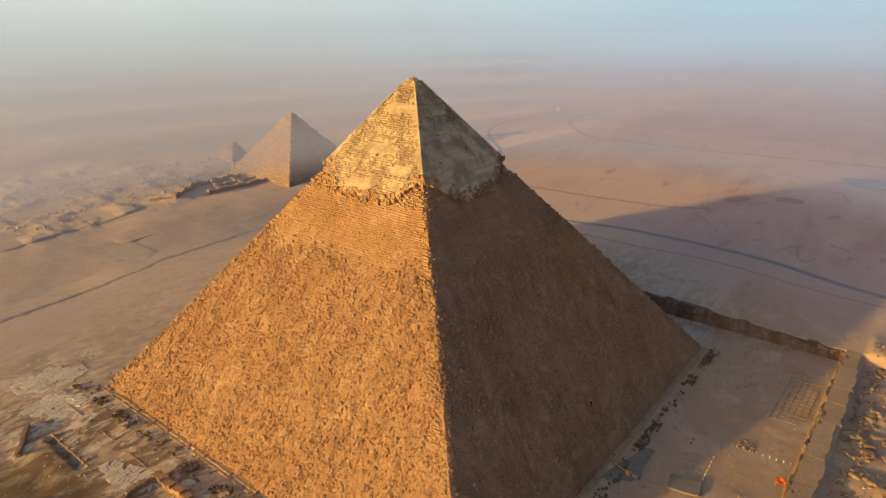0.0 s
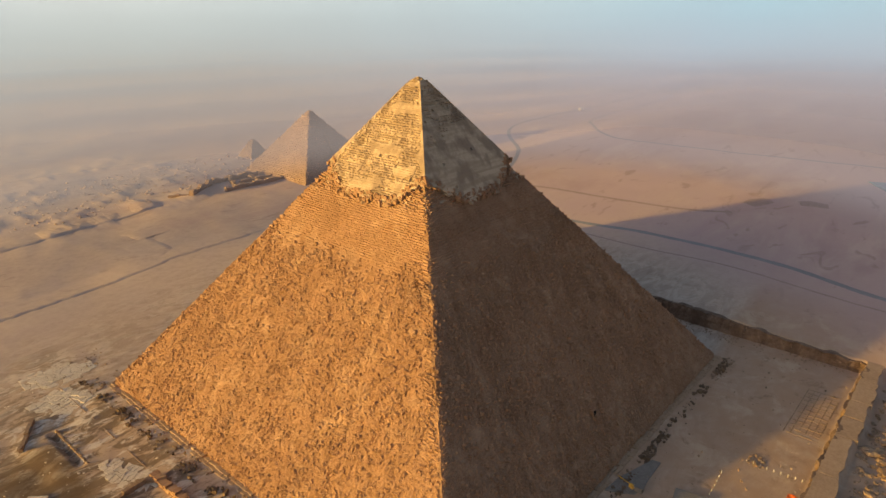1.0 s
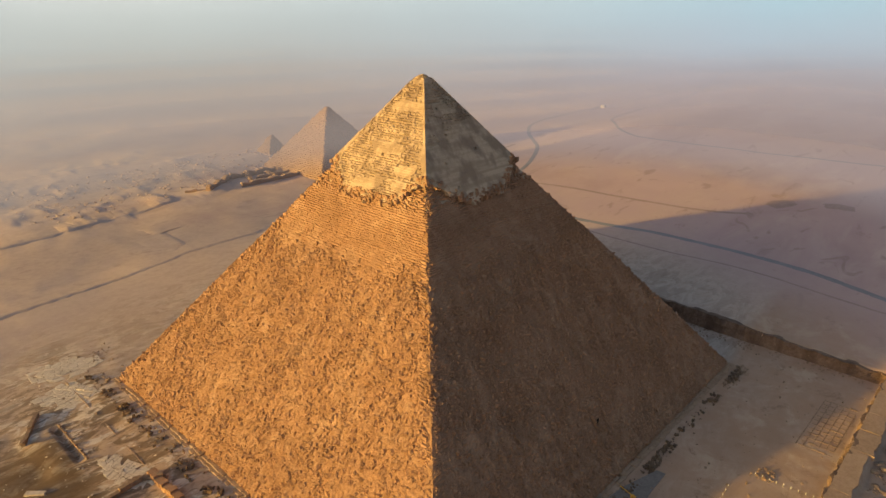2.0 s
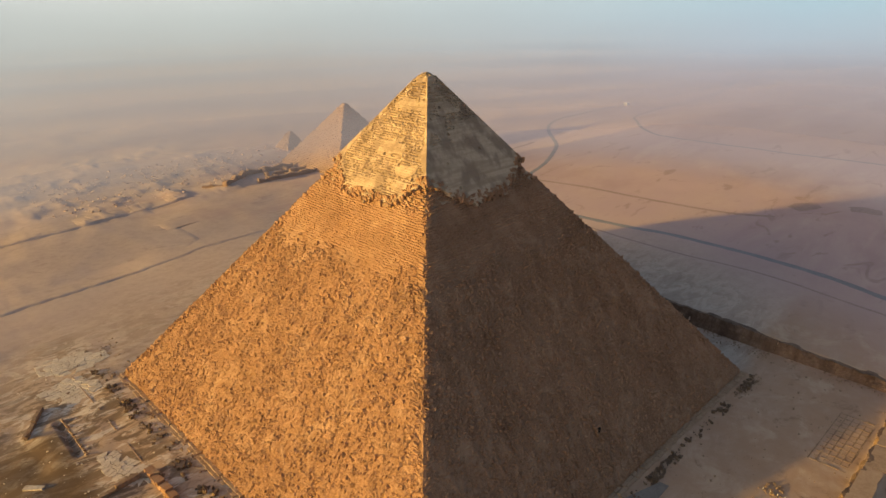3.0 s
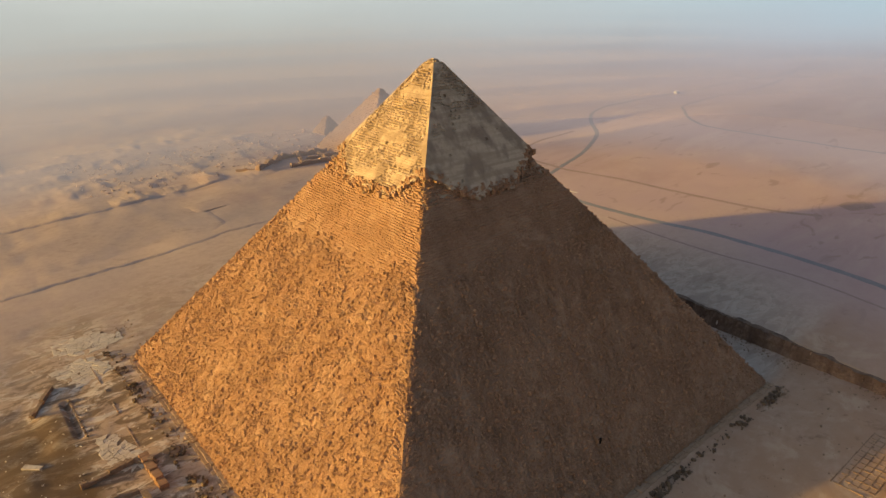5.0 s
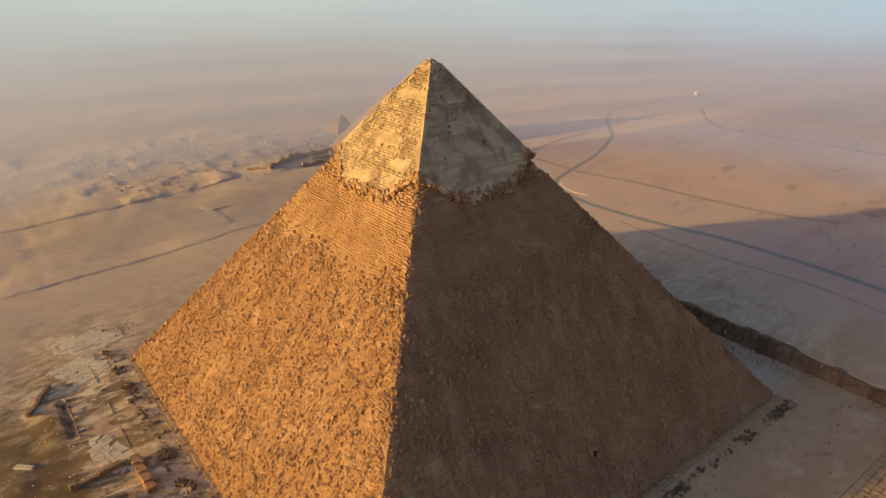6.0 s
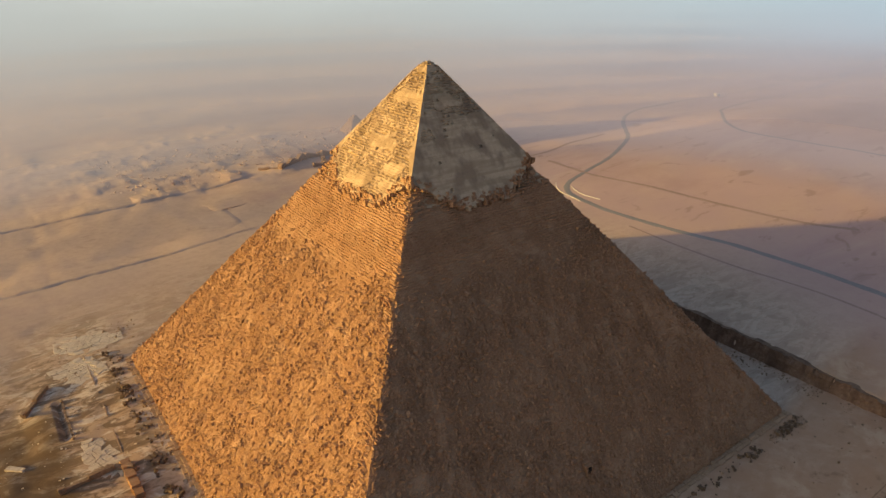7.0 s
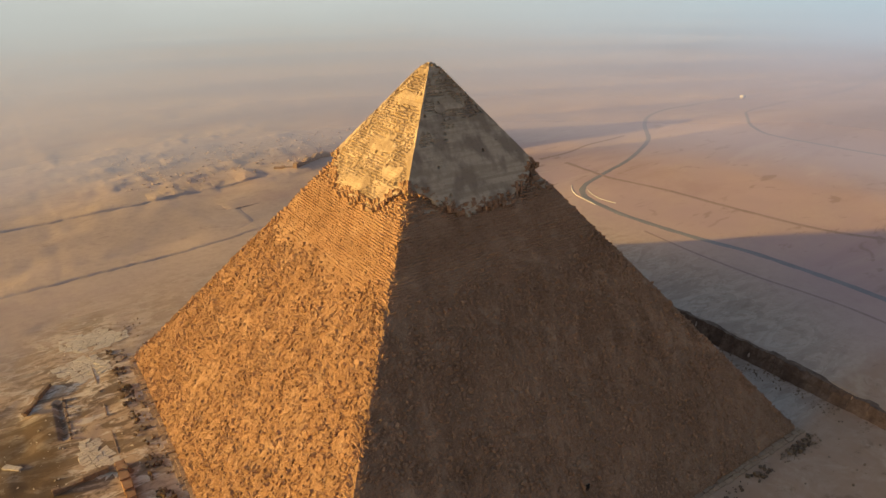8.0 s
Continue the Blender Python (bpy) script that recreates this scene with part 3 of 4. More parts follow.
great = tagged(new("pyramid"), "huge orange limestone pyramid with smooth casing remaining at its summit", "pyramid", "pyramids of the plateau")
pyramid_core("core", B, K, 138.5, lambda z: core_inset(z) - 0.44 + 0.40 * step(67, 87, z) + 1.6 * step(95, 100, z), great, M_FILL, 0.6, 51, 0.45, "rough sandy rubble between the courses", lean_summit, cleft=True, fine=True)
stone_courses("course_stone", B, K, 108.0, core_inset, 0.74, 0.95, lambda z: 1.1 - 0.75 * float(step(64, 86, z)) + 0.8 * float(step(94, 98, z)), great, M_CORE, 61,
              keep=lambda side, u, z: (z < casing_foot(side, u) + 2.5) & ((side != 0) | (in_cleft(u, z) < 0.5)), rubble=46000, label="weathered stepped limestone blocks with loose rubble", shape=lean_summit, singles=150)
casing_shell("casing", great, M_CASING, 71, "smooth pale dressed limestone casing, ragged below")
rng = np.random.RandomState(5)
n = 46
rad, ang = 2.0 * rng.uniform(0, 1, n) ** 0.6, rng.uniform(0, 6.3, n)
at = np.stack([rad * np.cos(ang), rad * np.sin(ang), TOP - 0.5 + np.maximum(0, 1.2 - 0.6 * rad) * rng.uniform(0, 1, n)], -1)
v, f = boxes(at, rng.uniform(0.5, 1.2, (n, 3)), rng.uniform(0, 3, n), rng, 0.14, 0.2)
v[:, :2] -= (0.4, 1.2)
linked("summit_stone", mesh_from("summit_stone", v, f, M_CASING), great, "broken summit stones", "stuff")


# broken blocks left sticking out under the casing's edge
cs, ss, ts = [], [], []
for side in range(4):
    n = 230
    u = rng.uniform(-29, 29, n)
    z = casing_foot(side, u) - 3.2 * rng.uniform(0, 1, n) ** 1.3 + 1.5
    r = B - K * z
    ok = np.abs(u) < r - 0.5
    u, z, r = u[ok], z[ok], r[ok]
    cs.append(quarter(side, u, r - rng.uniform(0.6, 1.5, len(u)), z))
    ss.append(np.column_stack([rng.uniform(0.6, 1.3, len(u)), rng.uniform(0.7, 1.4, len(u)), rng.uniform(0.6, 1.8, len(u))]))
    ts.append(rng.normal(0, 0.15, len(u)))
v, f = boxes(lean_summit(np.concatenate(cs)), np.concatenate(ss), np.concatenate(ts), rng, 0.08, 0.05)
linked("broken_stone", mesh_from("broken_stone", v, f, M_CORE), great, "broken blocks under the casing edge", "stuff")

# the dark mouth of the way in, low on the north side
rng = np.random.RandomState(6)
mouth = new("entrance")
mouth.parent = great
mouth["label"] = "dark doorway framed by broken stones"
c = np.array([(1.4, 92.5, 17.4), (3.6, 92.5, 17.4), (2.5, 92.2, 19.6), (2.5, 91.4, 20.3)])
v, f = boxes(c, np.array([(0.7, 3.2, 2.3), (0.7, 3.2, 2.3), (3.2, 3.0, 0.7), (2.4, 2.6, 0.6)]), np.zeros(4), rng, 0.06)
linked("frame", mesh_from("frame", v, f, M_BLOCK), mouth)
# a solid black block stands in for the unlit inside
v, f = boxes(np.array([(2.5, 92.55, 17.2)]), np.array([(1.6, 3.4, 2.5)]), np.zeros(1), rng, 0.01)
linked("opening", mesh_from("opening", v, f, M_INNER_SHADE), mouth, "black block painted as the shade inside the entrance")


# ---- the pyramids further south ----
def far_pyramid(x, y, z, half, top, label, seed, height=1.4, width=2.0, gash=False):
    thing = tagged(new("pyramid"), label, "pyramid", "pyramids of the plateau")
    k = (half - 1.2) / top
    pyramid_core("core", half, k, top, lambda q: -0.25 + 0 * q, thing, M_FAR, 0.5, seed, 1.4, gash=gash)
    stone_courses("course_stone", half, k, top - 1, lambda q: 0.0 * q, height, width, lambda q: 0.45, thing, M_FAR, seed + 5,
                  keep=(lambda side, u, q: (side != 1) | (np.abs(u) > 1.6) | (q < 8) | (q > 37)) if gash else None)
    thing.location = (x, y, z)
    return thing


far_pyramid(-233.5, -376.6, 0.5, 51.5, 62.5, "smaller hazy limestone pyramid with a scar in its shaded side", 81, gash=True)
far_pyramid(-229, -483, 0, 14, 19.0, "small rough stone pyramid beside the larger ones", 91)


# ---- roads and tracks ----
def ribbon(name, pts, width, material, label, lift=0.12, category="road", thick=0.25):
    """A road along a line of places, smoothed, lying on the ground."""
    pts = [Vector(p) for p in pts]
    line = []
    for i in range(len(pts) - 1):
        p0, p1, p2, p3 = pts[max(i - 1, 0)], pts[i], pts[i + 1], pts[min(i + 2, len(pts) - 1)]
        m = max(2, int((p2 - p1).length / 5))
        for j in range(m):
            t = j / m
            line.append(0.5 * ((2 * p1) + (p2 - p0) * t + (2 * p0 - 5 * p1 + 4 * p2 - p3) * t * t + (3 * p1 - p0 - 3 * p2 + p3) * t ** 3))
    line.append(pts[-1])
    vs, fs = [], []
    for i, p in enumerate(line):
        d = (line[min(i + 1, len(line) - 1)] - line[max(i - 1, 0)]).normalized()
        nrm = Vector((-d.y, d.x))
        w = width * (0.5 + 0.04 * math.sin(i * 1.7))
        for a in (-1, -0.4, 0.4, 1):
            q = p + nrm * w * a
            vs.append((q.x, q.y, lie(q.x, q.y) + (lift if abs(a) < 1 else -thick)))
    for i in range(len(line) - 1):
        for j in range(3):
            k = i * 4 + j
            fs.append((k + 4, k + 5, k + 1, k))
    return tagged(linked(name, mesh_from(name, vs, fs, material, True), label=label, kind="structure"), category=category)

ribbon("road", [(-190, 330), (-216, 175), (-228, 115), (-230, 65), (-229, 15), (-223, -22), (-219, -60), (-218, -95), (-226, -132), (-248, -152), (-287, -166), (-346, -188), (-421, -232), (-483, -289), (-538, -322), (-602, -330), (-730, -325), (-912, -315), (-1300, -300)], 8, M_ROAD, "dusty blue-grey asphalt road winding over the desert")
ribbon("road", [(-1500, -420), (-1200, -340), (-910, -262), (-740, -256), (-625, -246), (-585, -226), (-516, -177), (-480, -130), (-480, -60), (-490, 50), (-513, 143), (-560, 300)], 6, M_ROAD, "dusty grey asphalt road with a tight bend")
ribbon("track", [(-298, -227), (-277, -164), (-275, -133), (-281, -89), (-285, -43), (-290, 7), (-306, 47)], 6.5, M_TRACK, "dark gravel track on the desert plain", category="track")
ribbon("track", [(-293, -258), (-325, -256), (-371, -262), (-422, -265)], 6.5, M_TRACK, "dark gravel track on the desert plain", category="track")
ribbon("track", [(-206, -57), (-202, -12), (-202, 23), (-205, 56), (-207, 89), (-203, 150), (-192, 330)], 3.0, M_TRACK, "dark gravel track on the desert plain", category="track")


def kerb(pts):
    return ribbon("kerb", pts, 0.7, M_WHITE, "white painted kerb beside the road bend", 0.35, "kerb", 0.1)


kerb([(-240, -160), (-232, -152), (-223, -138), (-217, -112)])
kerb([(-238, -141), (-233, -132), (-229, -118), (-230, -104)])


def far_hut(x, y):
    thing = tagged(new("hut"), "small white hut beside the desert road", "hut")
    z = lie(x, y)
    bm = bmesh.new()
    bmesh.ops.create_cube(bm, size=1, matrix=Matrix.Translation((0, 0, 1.6)) @ Matrix.Diagonal((7, 4.5, 3.4, 1)))
    part("wall", bm, M_WHITE, thing)
    bm = bmesh.new()
    bmesh.ops.create_cube(bm, size=1, matrix=Matrix.Translation((0, 0, 3.45)) @ Matrix.Diagonal((7.6, 5.1, 0.3, 1)))
    part("roof", bm, M_WHITE, thing)
    thing.location = (x, y, z)


far_hut(-724, -320)


# ---- banks and old walls in the sand to the south ----
def bank(name, pts, width, high, material, label, seed, category="bank"):
    """A worn bank of stone and sand along a line, steep on its north side."""
    pts = [Vector(p) for p in pts]
    line = []
    for i in range(len(pts) - 1):
        m = max(2, int((pts[i + 1] - pts[i]).length / 2.2))
        line += [pts[i].lerp(pts[i + 1], j / m) for j in range(m)]
    line.append(pts[-1])
    prof = [(-9, -0.05), (-4.5, 0.45), (-1.6, 0.85), (0.0, 1.0), (0.4, 0.85), (0.95, 0.35), (1.5, -0.08)]
    P = np.array([(p.x, p.y) for p in line])
    D = np.gradient(P, axis=0)
    D /= np.linalg.norm(D, axis=1)[:, None]
    side = np.stack([-D[:, 1], D[:, 0]], -1)
    side *= np.sign(side[:, 1:2])
    wob = value_noise(P, 7, seed, 3)
    big = 0.75 + 0.35 * value_noise(P, 30, seed + 1)
    ends = np.minimum(1, np.minimum(np.arange(len(P)), np.arange(len(P))[::-1]) / 6)
    vs = []
    for a, q in prof:
        xy = P + side * (a * width + wob * 1.3)[:, None]
        z = ground_height(xy[:, 0], xy[:, 1]) + q * high * big * ends * (1 + 0.25 * wob) - (0.35 if q < 0 else 0)
        vs.append(np.column_stack([xy, z]))
    n = len(P)
    i = np.arange(n * len(prof)).reshape(len(prof), n)
    f = np.stack([i[:-1, :-1], i[:-1, 1:], i[1:, 1:], i[1:, :-1]], -1).reshape(-1, 4)
    if D[:, 0].mean() < 0:
        f = f[:, ::-1]
    return tagged(linked(name, mesh_from(name, np.concatenate(vs), f, material), label=label, kind="structure"), category=category)


bank("causeway", [(300, -322), (190, -342), (133, -351), (66, -353), (10, -364), (-25, -369), (-62, -374)], 3, 1.0, M_SAND, "low sandy causeway bank with a dark north side", 3, "causeway")
bank("boundary_wall", [(210, -205), (158, -221), (112, -225), (72, -231), (23, -238), (-3, -246), (-53, -246), (-120, -250)], 3, 0.8, M_SAND, "worn rubble boundary wall half buried in sand", 7, "wall")
bank("sand_bank", [(18, -251), (-3, -262), (-4, -300), (0, -326)], 4, 0.7, M_SAND, "low triangular bank of sand", 9)


# low mounds coloured dark in place of two small dark dips
bank("dip_mound", [(-329, 55), (-336, 58), (-342, 61), (-349, 65)], 2.0, 0.8, M_TRACK, "small dark mound standing in for a dark dip on the plain", 13, "mound")
bank("dip_mound", [(-354, 84), (-358, 92), (-361, 103)], 1.8, 0.7, M_TRACK, "small dark mound standing in for a dark dip on the plain", 15, "mound")


# ---- ruins ----
def ruin_wall(a, b, thick, high, material, label, seed, name="ruin_wall", group="ruined walls"):
    """A broken wall of stone courses from a to b."""
    rng = np.random.RandomState(seed)
    a, b = Vector(a), Vector(b)
    length = (b - a).length
    ang = math.atan2(b.y - a.y, b.x - a.x)
    cs, ss = [], []
    course = 0.9 if high > 1 else 0.55
    z = -0.4
    while z < high:
        s = 0.0
        while s < length:
            w = rng.uniform(1.1, 2.4)
            keep = z < high * (0.78 + 0.22 * math.sin(s * 0.35 + seed)) - 0.5 * rng.uniform()
            if keep:
                m = a + (b - a) * min(1, (s + w / 2) / length)
                cs.append((m.x, m.y, lie(a.x, a.y) * 0.5 + lie(b.x, b.y) * 0.5 + z))
                ss.append((w * 1.0, thick * rng.uniform(0.9, 1.1), course * 1.03))
            s += w
        z += course
    v, f = boxes(np.array(cs), np.array(ss), np.full(len(cs), ang) + rng.normal(0, 0.02, len(cs)), rng, 0.05)
    ob = linked(name, mesh_from(name, v, f, material), label=label)
    return tagged(ob, category="wall", group=group)


# temple ruins before the smaller pyramid
FAR_WALLS = [((-72, -392), (-88, -380), 3, 2.5), ((-87, -376), (-127, -405), 4, 8), ((-127, -405), (-178, -402), 4, 8), ((-118, -368), (-190, -364), 4, 6),
             ((-132, -370), (-143, -400), 3, 6), ((-190, -366), (-192, -397), 3, 5), ((-160, -367), (-165, -401), 3, 5), ((-145, -385), (-190, -383), 3, 4.5)]
for i, (a, b, th, hi) in enumerate(FAR_WALLS):
    ruin_wall(a, b, th, hi * 0.7, M_FAR, "ruined dark stone temple wall before the smaller pyramid", 100 + i)

# court east of the great pyramid
ruin_wall((142.6, -103), (153.4, -85), 1.6, 2.4, M_ROCK, "long low stone wall standing in dusty ground", 201)
ruin_wall((138.6, -88), (138.6, -56), 0.8, 0.5, M_ROCK, "low stone lip along a sunken trench", 202)
ruin_wall((125.2, -28), (124.6, -6), 3.2, 2.4, M_CORE, "thick reddish wall of mud and stone", 203)
ruin_wall((148, -25), (127.5, -27.5), 1.6, 2.0, M_ROCK, "broken dark stone wall across the ruined court", 204)
ruin_wall((131.5, -29.5), (122.4, -22), 1.5, 1.8, M_ROCK, "broken dark stone wall across the ruined court", 205)
ruin_wall((131, -8), (131, 20), 2.0, 2.2, M_ROCK, "broken stone wall of the ruined court", 206)
ruin_wall((148, -12), (133, -10), 1.8, 1.8, M_ROCK, "broken stone wall of the ruined court", 207)
ruin_wall((124.3, -124), (124.6, -36), 0.4, 0.2, M_SLAB, "thin pale stone edging of an old pavement", 208)
ruin_wall((162, -52), (157.5, -47.5), 2.2, 0.8, M_PALE, "pale fallen stone slab on dusty ground", 209)


def drift(name, xs, ys, n, size, material, label, seed, category, squeeze=1.0):
    """Loose stones strewn over a stretch of ground."""
    rng = np.random.RandomState(seed)
    x, y = rng.uniform(*xs, n), rng.uniform(*ys, n)
    p = np.stack([x, y], -1)
    ok = value_noise(p, 8, seed, 3) > rng.uniform(-0.6, 0.8, n)
    x, y = x[ok], y[ok]
    q = size * (0.35 + 0.9 * rng.uniform(0, 1, (len(x), 1)) ** 2.5) * rng.uniform(0.7, 1.4, (len(x), 3))
    q[:, 2] *= squeeze
    v, f = boxes(np.stack([x, y, ground_height(x, y) - 0.12], -1), q, rng.uniform(0, 3, len(x)), rng, 0.13, 0.12)
    return tagged(linked(name, mesh_from(name, v, f, material), label=label, kind="stuff"), category=category)


drift("rubble", (111.5, 117), (-122, 60), 900, 1.0, M_SHADE_RUBBLE, "broken stones darkened as shadowed hollows along the pyramid's foot", 301, "rubble")
drift("rubble", (108.6, 111.5), (-118, 60), 300, 0.7, M_ROCK, "scattered broken stones beside the pyramid", 302, "rubble")
drift("rubble", (118, 170), (-135, 40), 800, 0.5, M_PALE, "pale limestone rubble of the ruined court", 303, "rubble", 0.6)
drift("rubble", (95, 122), (-150, -104), 600, 0.6, M_ROCK, "dark stones scattered near the pyramid corner", 304, "rubble", 0.7)
# no trench is cut here; the stones' dark colour paints its shadow
drift("rubble", (-108, 60), (110.3, 114.3), 1100, 1.0, M_SHADE_RUBBLE, "broken stones darkened as a shadowed trench along the north foot", 305, "rubble")
drift("rubble", (-112, -84), (110, 115), 200, 0.7, M_ROCK, "dark broken stones on the terrace", 306, "rubble")
drift("rubble", (-134, 60), (111, 165), 500, 0.55, M_ROCK, "few small stones on the terrace floor", 307, "rubble")
drift("rubble", (-136, -126), (20, 160), 900, 0.6, M_ROCK, "fallen stones below the rock wall", 308, "rubble")
drift("rubble", (-39, -31), (144, 150), 110, 0.6, M_ROCK, "small heap of broken stone on the terrace", 309, "rubble")
drift("rubble", (-150, 40), (178, 212), 2200, 1.3, M_ROCK, "quarry rubble behind the ridge", 310, "rubble", 0.7)
drift("rubble", (-230, 60), (-520, -385), 2200, 1.6, M_SAND, "low stone heaps of old quarry works", 311, "rubble", 0.6)


def plate(name, outline, z0, z1, material, label, category, group="", bevel=0.12):
    """A flat slab with a given outline."""
    bm = bmesh.new()
    low = [bm.verts.new((x, y, z0)) for x, y in outline]
    bm.faces.new(low)
    ex = bmesh.ops.extrude_face_region(bm, geom=list(bm.faces))
    for g in ex["geom"]:
        if isinstance(g, bmesh.types.BMVert):
            g.co.z = z1
    bmesh.ops.recalc_face_normals(bm, faces=list(bm.faces))
    if bevel:
        bmesh.ops.bevel(bm, geom=[e for e in bm.edges if min(v.co.z for v in e.verts) > z1 - 0.01], offset=bevel, segments=1, affect="EDGES")
    ob = part(name, bm, material, None, label)
    return tagged(ob, category=category, group=group)


# pale cracked slabs on top of the north ridge
rng = np.random.RandomState(17)
x = -140.0
while x < 60:
    w, gap = rng.uniform(14, 38), rng.uniform(0.06, 0.2)
    front, back = 167.3, 175.0 + rng.uniform(-0.8, 0.8)
    top = 5.9
    n = 7
    edge = [(x + (w - gap) * i / n, front + rng.uniform(0, 0.5)) for i in range(n + 1)]
    edge += [(x + w - gap + rng.uniform(-0.4, 0.05), front + (back - front) * j / 4 + rng.uniform(-0.2, 0.2)) for j in range(1, 4)]
    edge += [(x + (w - gap) * i / n, back + rng.uniform(-0.9, 0.5)) for i in range(n, -1, -1)]
    edge += [(x + rng.uniform(-0.05, 0.4), front + (back - front) * j / 4) for j in range(3, 0, -1)]
    plate("rock_slab", edge, top - 1.8, top + rng.uniform(0, 0.12), M_SLAB, "pale cracked limestone slab along the quarried ridge", "rock slab", "ridge slabs", 0.06)
    x += w


def outcrop(x0, y0, x1, y1, turn, cell, seed, label):
    """A patch of bare rock, cracked into slabs that lie a hand's breadth out of the dust."""
    rng = np.random.RandomState(seed)
    thing = tagged(new("rock_outcrop"), label, "rock outcrop", "bare rock of the ruined court")
    cx, cy, a = (x0 + x1) / 2, (y0 + y1) / 2, radians(turn)
    nx, ny = int((x1 - x0) / cell), int((y1 - y0) / (0.7 * cell))
    grid = np.stack(np.meshgrid(np.linspace(x0, x1, nx + 1), np.linspace(y0, y1, ny + 1), indexing="ij"), -1)
    grid = grid + rng.uniform(-0.3, 0.3, grid.shape) * cell * 1.35
    for i in range(nx):
        for j in range(ny):
            ring = [grid[i, j], grid[i + 1, j], grid[i + 1, j + 1], grid[i, j + 1]]
            mid = sum(ring) / 4
            far = math.hypot((mid[0] - cx) / (x1 - x0), (mid[1] - cy) / (y1 - y0)) * 2
            if far + rng.uniform(-0.25, 0.3) > 1.0:
                continue
            outline = []
            for q in range(4):
                for w in (0.0, 0.5):
                    e = ring[q] * (1 - w) + ring[(q + 1) % 4] * w
                    e = mid + (e - mid) * rng.uniform(0.93, 1.0)
                    dx, dy = e[0] - cx, e[1] - cy
                    outline.append((cx + dx * math.cos(a) - dy * math.sin(a), cy + dx * math.sin(a) + dy * math.cos(a)))
            zc = max(lie(*o) for o in outline)
            slab = plate("slab", outline, zc - 0.9, zc + rng.uniform(-0.02, 0.1), M_PALE, "", "")
            slab.parent = thing
    return thing


outcrop(104, -146, 136, -126, -14, 3.4, 401, "pale cracked bare limestone beside the ruined court")
outcrop(116, -124, 138, -97, 20, 3.0, 402, "pale cracked bare limestone in the ruined court")
outcrop(126, -52, 137, -22, 15, 2.6, 403, "pale worn limestone floor between broken walls")


def boulder_mesh(seed):
    rng = np.random.RandomState(seed)
    bm = bmesh.new()
    bmesh.ops.create_icosphere(bm, subdivisions=2, radius=0.5)
    for v in bm.verts:
        c = v.co
        box = max(abs(c.x), abs(c.y), abs(c.z))
        q = c * (0.35 + 0.65 * 0.5 / box * 0.8)
        v.co = q * (1 + 0.3 * noise.noise(q * 2.6 + Vector((seed * 7.1, 0, 0)))) + 0.1 * noise.noise_vector(q * 6 + Vector((0, seed * 3.3, 0)))
    me = bpy.data.meshes.new("boulder")
    bm.to_mesh(me)
    bm.free()
    me.materials.append(M_ROCK)
    return me


BOULDERS = [boulder_mesh(i) for i in range(7)]
for i in range(90):
    bx, by = rng.uniform(-135, 30), 178.0 + 32 * rng.uniform(0, 1) ** 1.2
    s = rng.uniform(1.6, 6.0)
    ob = tagged(new("boulder", BOULDERS[i % 7]), "weathered limestone boulder among quarry rubble", "boulder", "boulders behind the ridge")
    ob.scale = (s * rng.uniform(0.8, 1.5), s * rng.uniform(0.7, 1.1), s * rng.uniform(0.3, 0.5))
    ob.rotation_euler = (0, 0, rng.uniform(0, 3.1))
    ob.location = (bx, by, lie(bx, by) + 0.15 * ob.scale.z)


# ---- terrace: old foundations, barriers and shelters ----
def low_wall(x0, y0, x1, y1):
    rng = np.random.RandomState(int(abs(x0 * 7 + y0 * 3)))
    n = max(2, int(math.hypot(x1 - x0, y1 - y0) / 2.4))
    t = (np.arange(n) + 0.5) / n
    x, y = x0 + (x1 - x0) * t, y0 + (y1 - y0) * t
    ang = math.atan2(y1 - y0, x1 - x0)
    size = np.column_stack([np.full(n, math.hypot(x1 - x0, y1 - y0) / n * rng.uniform(0.82, 1.02, n)), rng.uniform(0.3, 0.6, n), rng.uniform(0.12, 0.36, n)])
    v, f = boxes(np.column_stack([x, y, ground_height(x, y) - 0.1]), size, np.full(n, ang), rng, 0.06)
    ob = linked("foundation_wall", mesh_from("foundation_wall", v, f, M_ROCK), label="low dark foundation wall of old stone galleries")
    return tagged(ob, category="wall", group="foundations on the terrace")


for i in range(6):
    low_wall(-106 + i * 1.0, 150.2 + 2.6 * i, -63 - i * 1.2, 149.6 + 2.6 * i)
for i in range(12):
    low_wall(-104.5 + 3.7 * i, 150.5, -104.5 + 3.7 * i - 0.5, 163)


def barrier_post():
    bm = bmesh.new()
    bmesh.ops.create_cone(bm, cap_ends=True, segments=8, radius1=0.13, radius2=0.11, depth=1.2, matrix=Matrix.Translation((0, 0, 0.6)))
    thing = tagged(new("barrier_post"), "short white barrier post on the terrace", "post", "barrier posts")
    part("post", bm, M_WHITE, thing)
    bm = bmesh.new()
    bmesh.ops.create_cone(bm, cap_ends=True, segments=10, radius1=0.28, radius2=0.22, depth=0.25, matrix=Matrix.Translation((0, 0, 0.08)))
    part("foot", bm, M_CONCRETE, thing)
    return thing


first = barrier_post()
first.location = (-32.5, 144, lie(-32.5, 144))
for i in range(1, 9):
    px, py = -32.5 - 0.18 * i, 144 + 2.5 * i
    copy_thing(first, Matrix.Translation((px, py, lie(px, py))))
for i in range(7):
    px, py = -19 + 3.1 * i, 138.8 + 0.15 * i
    copy_thing(first, Matrix.Translation((px, py, lie(px, py))))

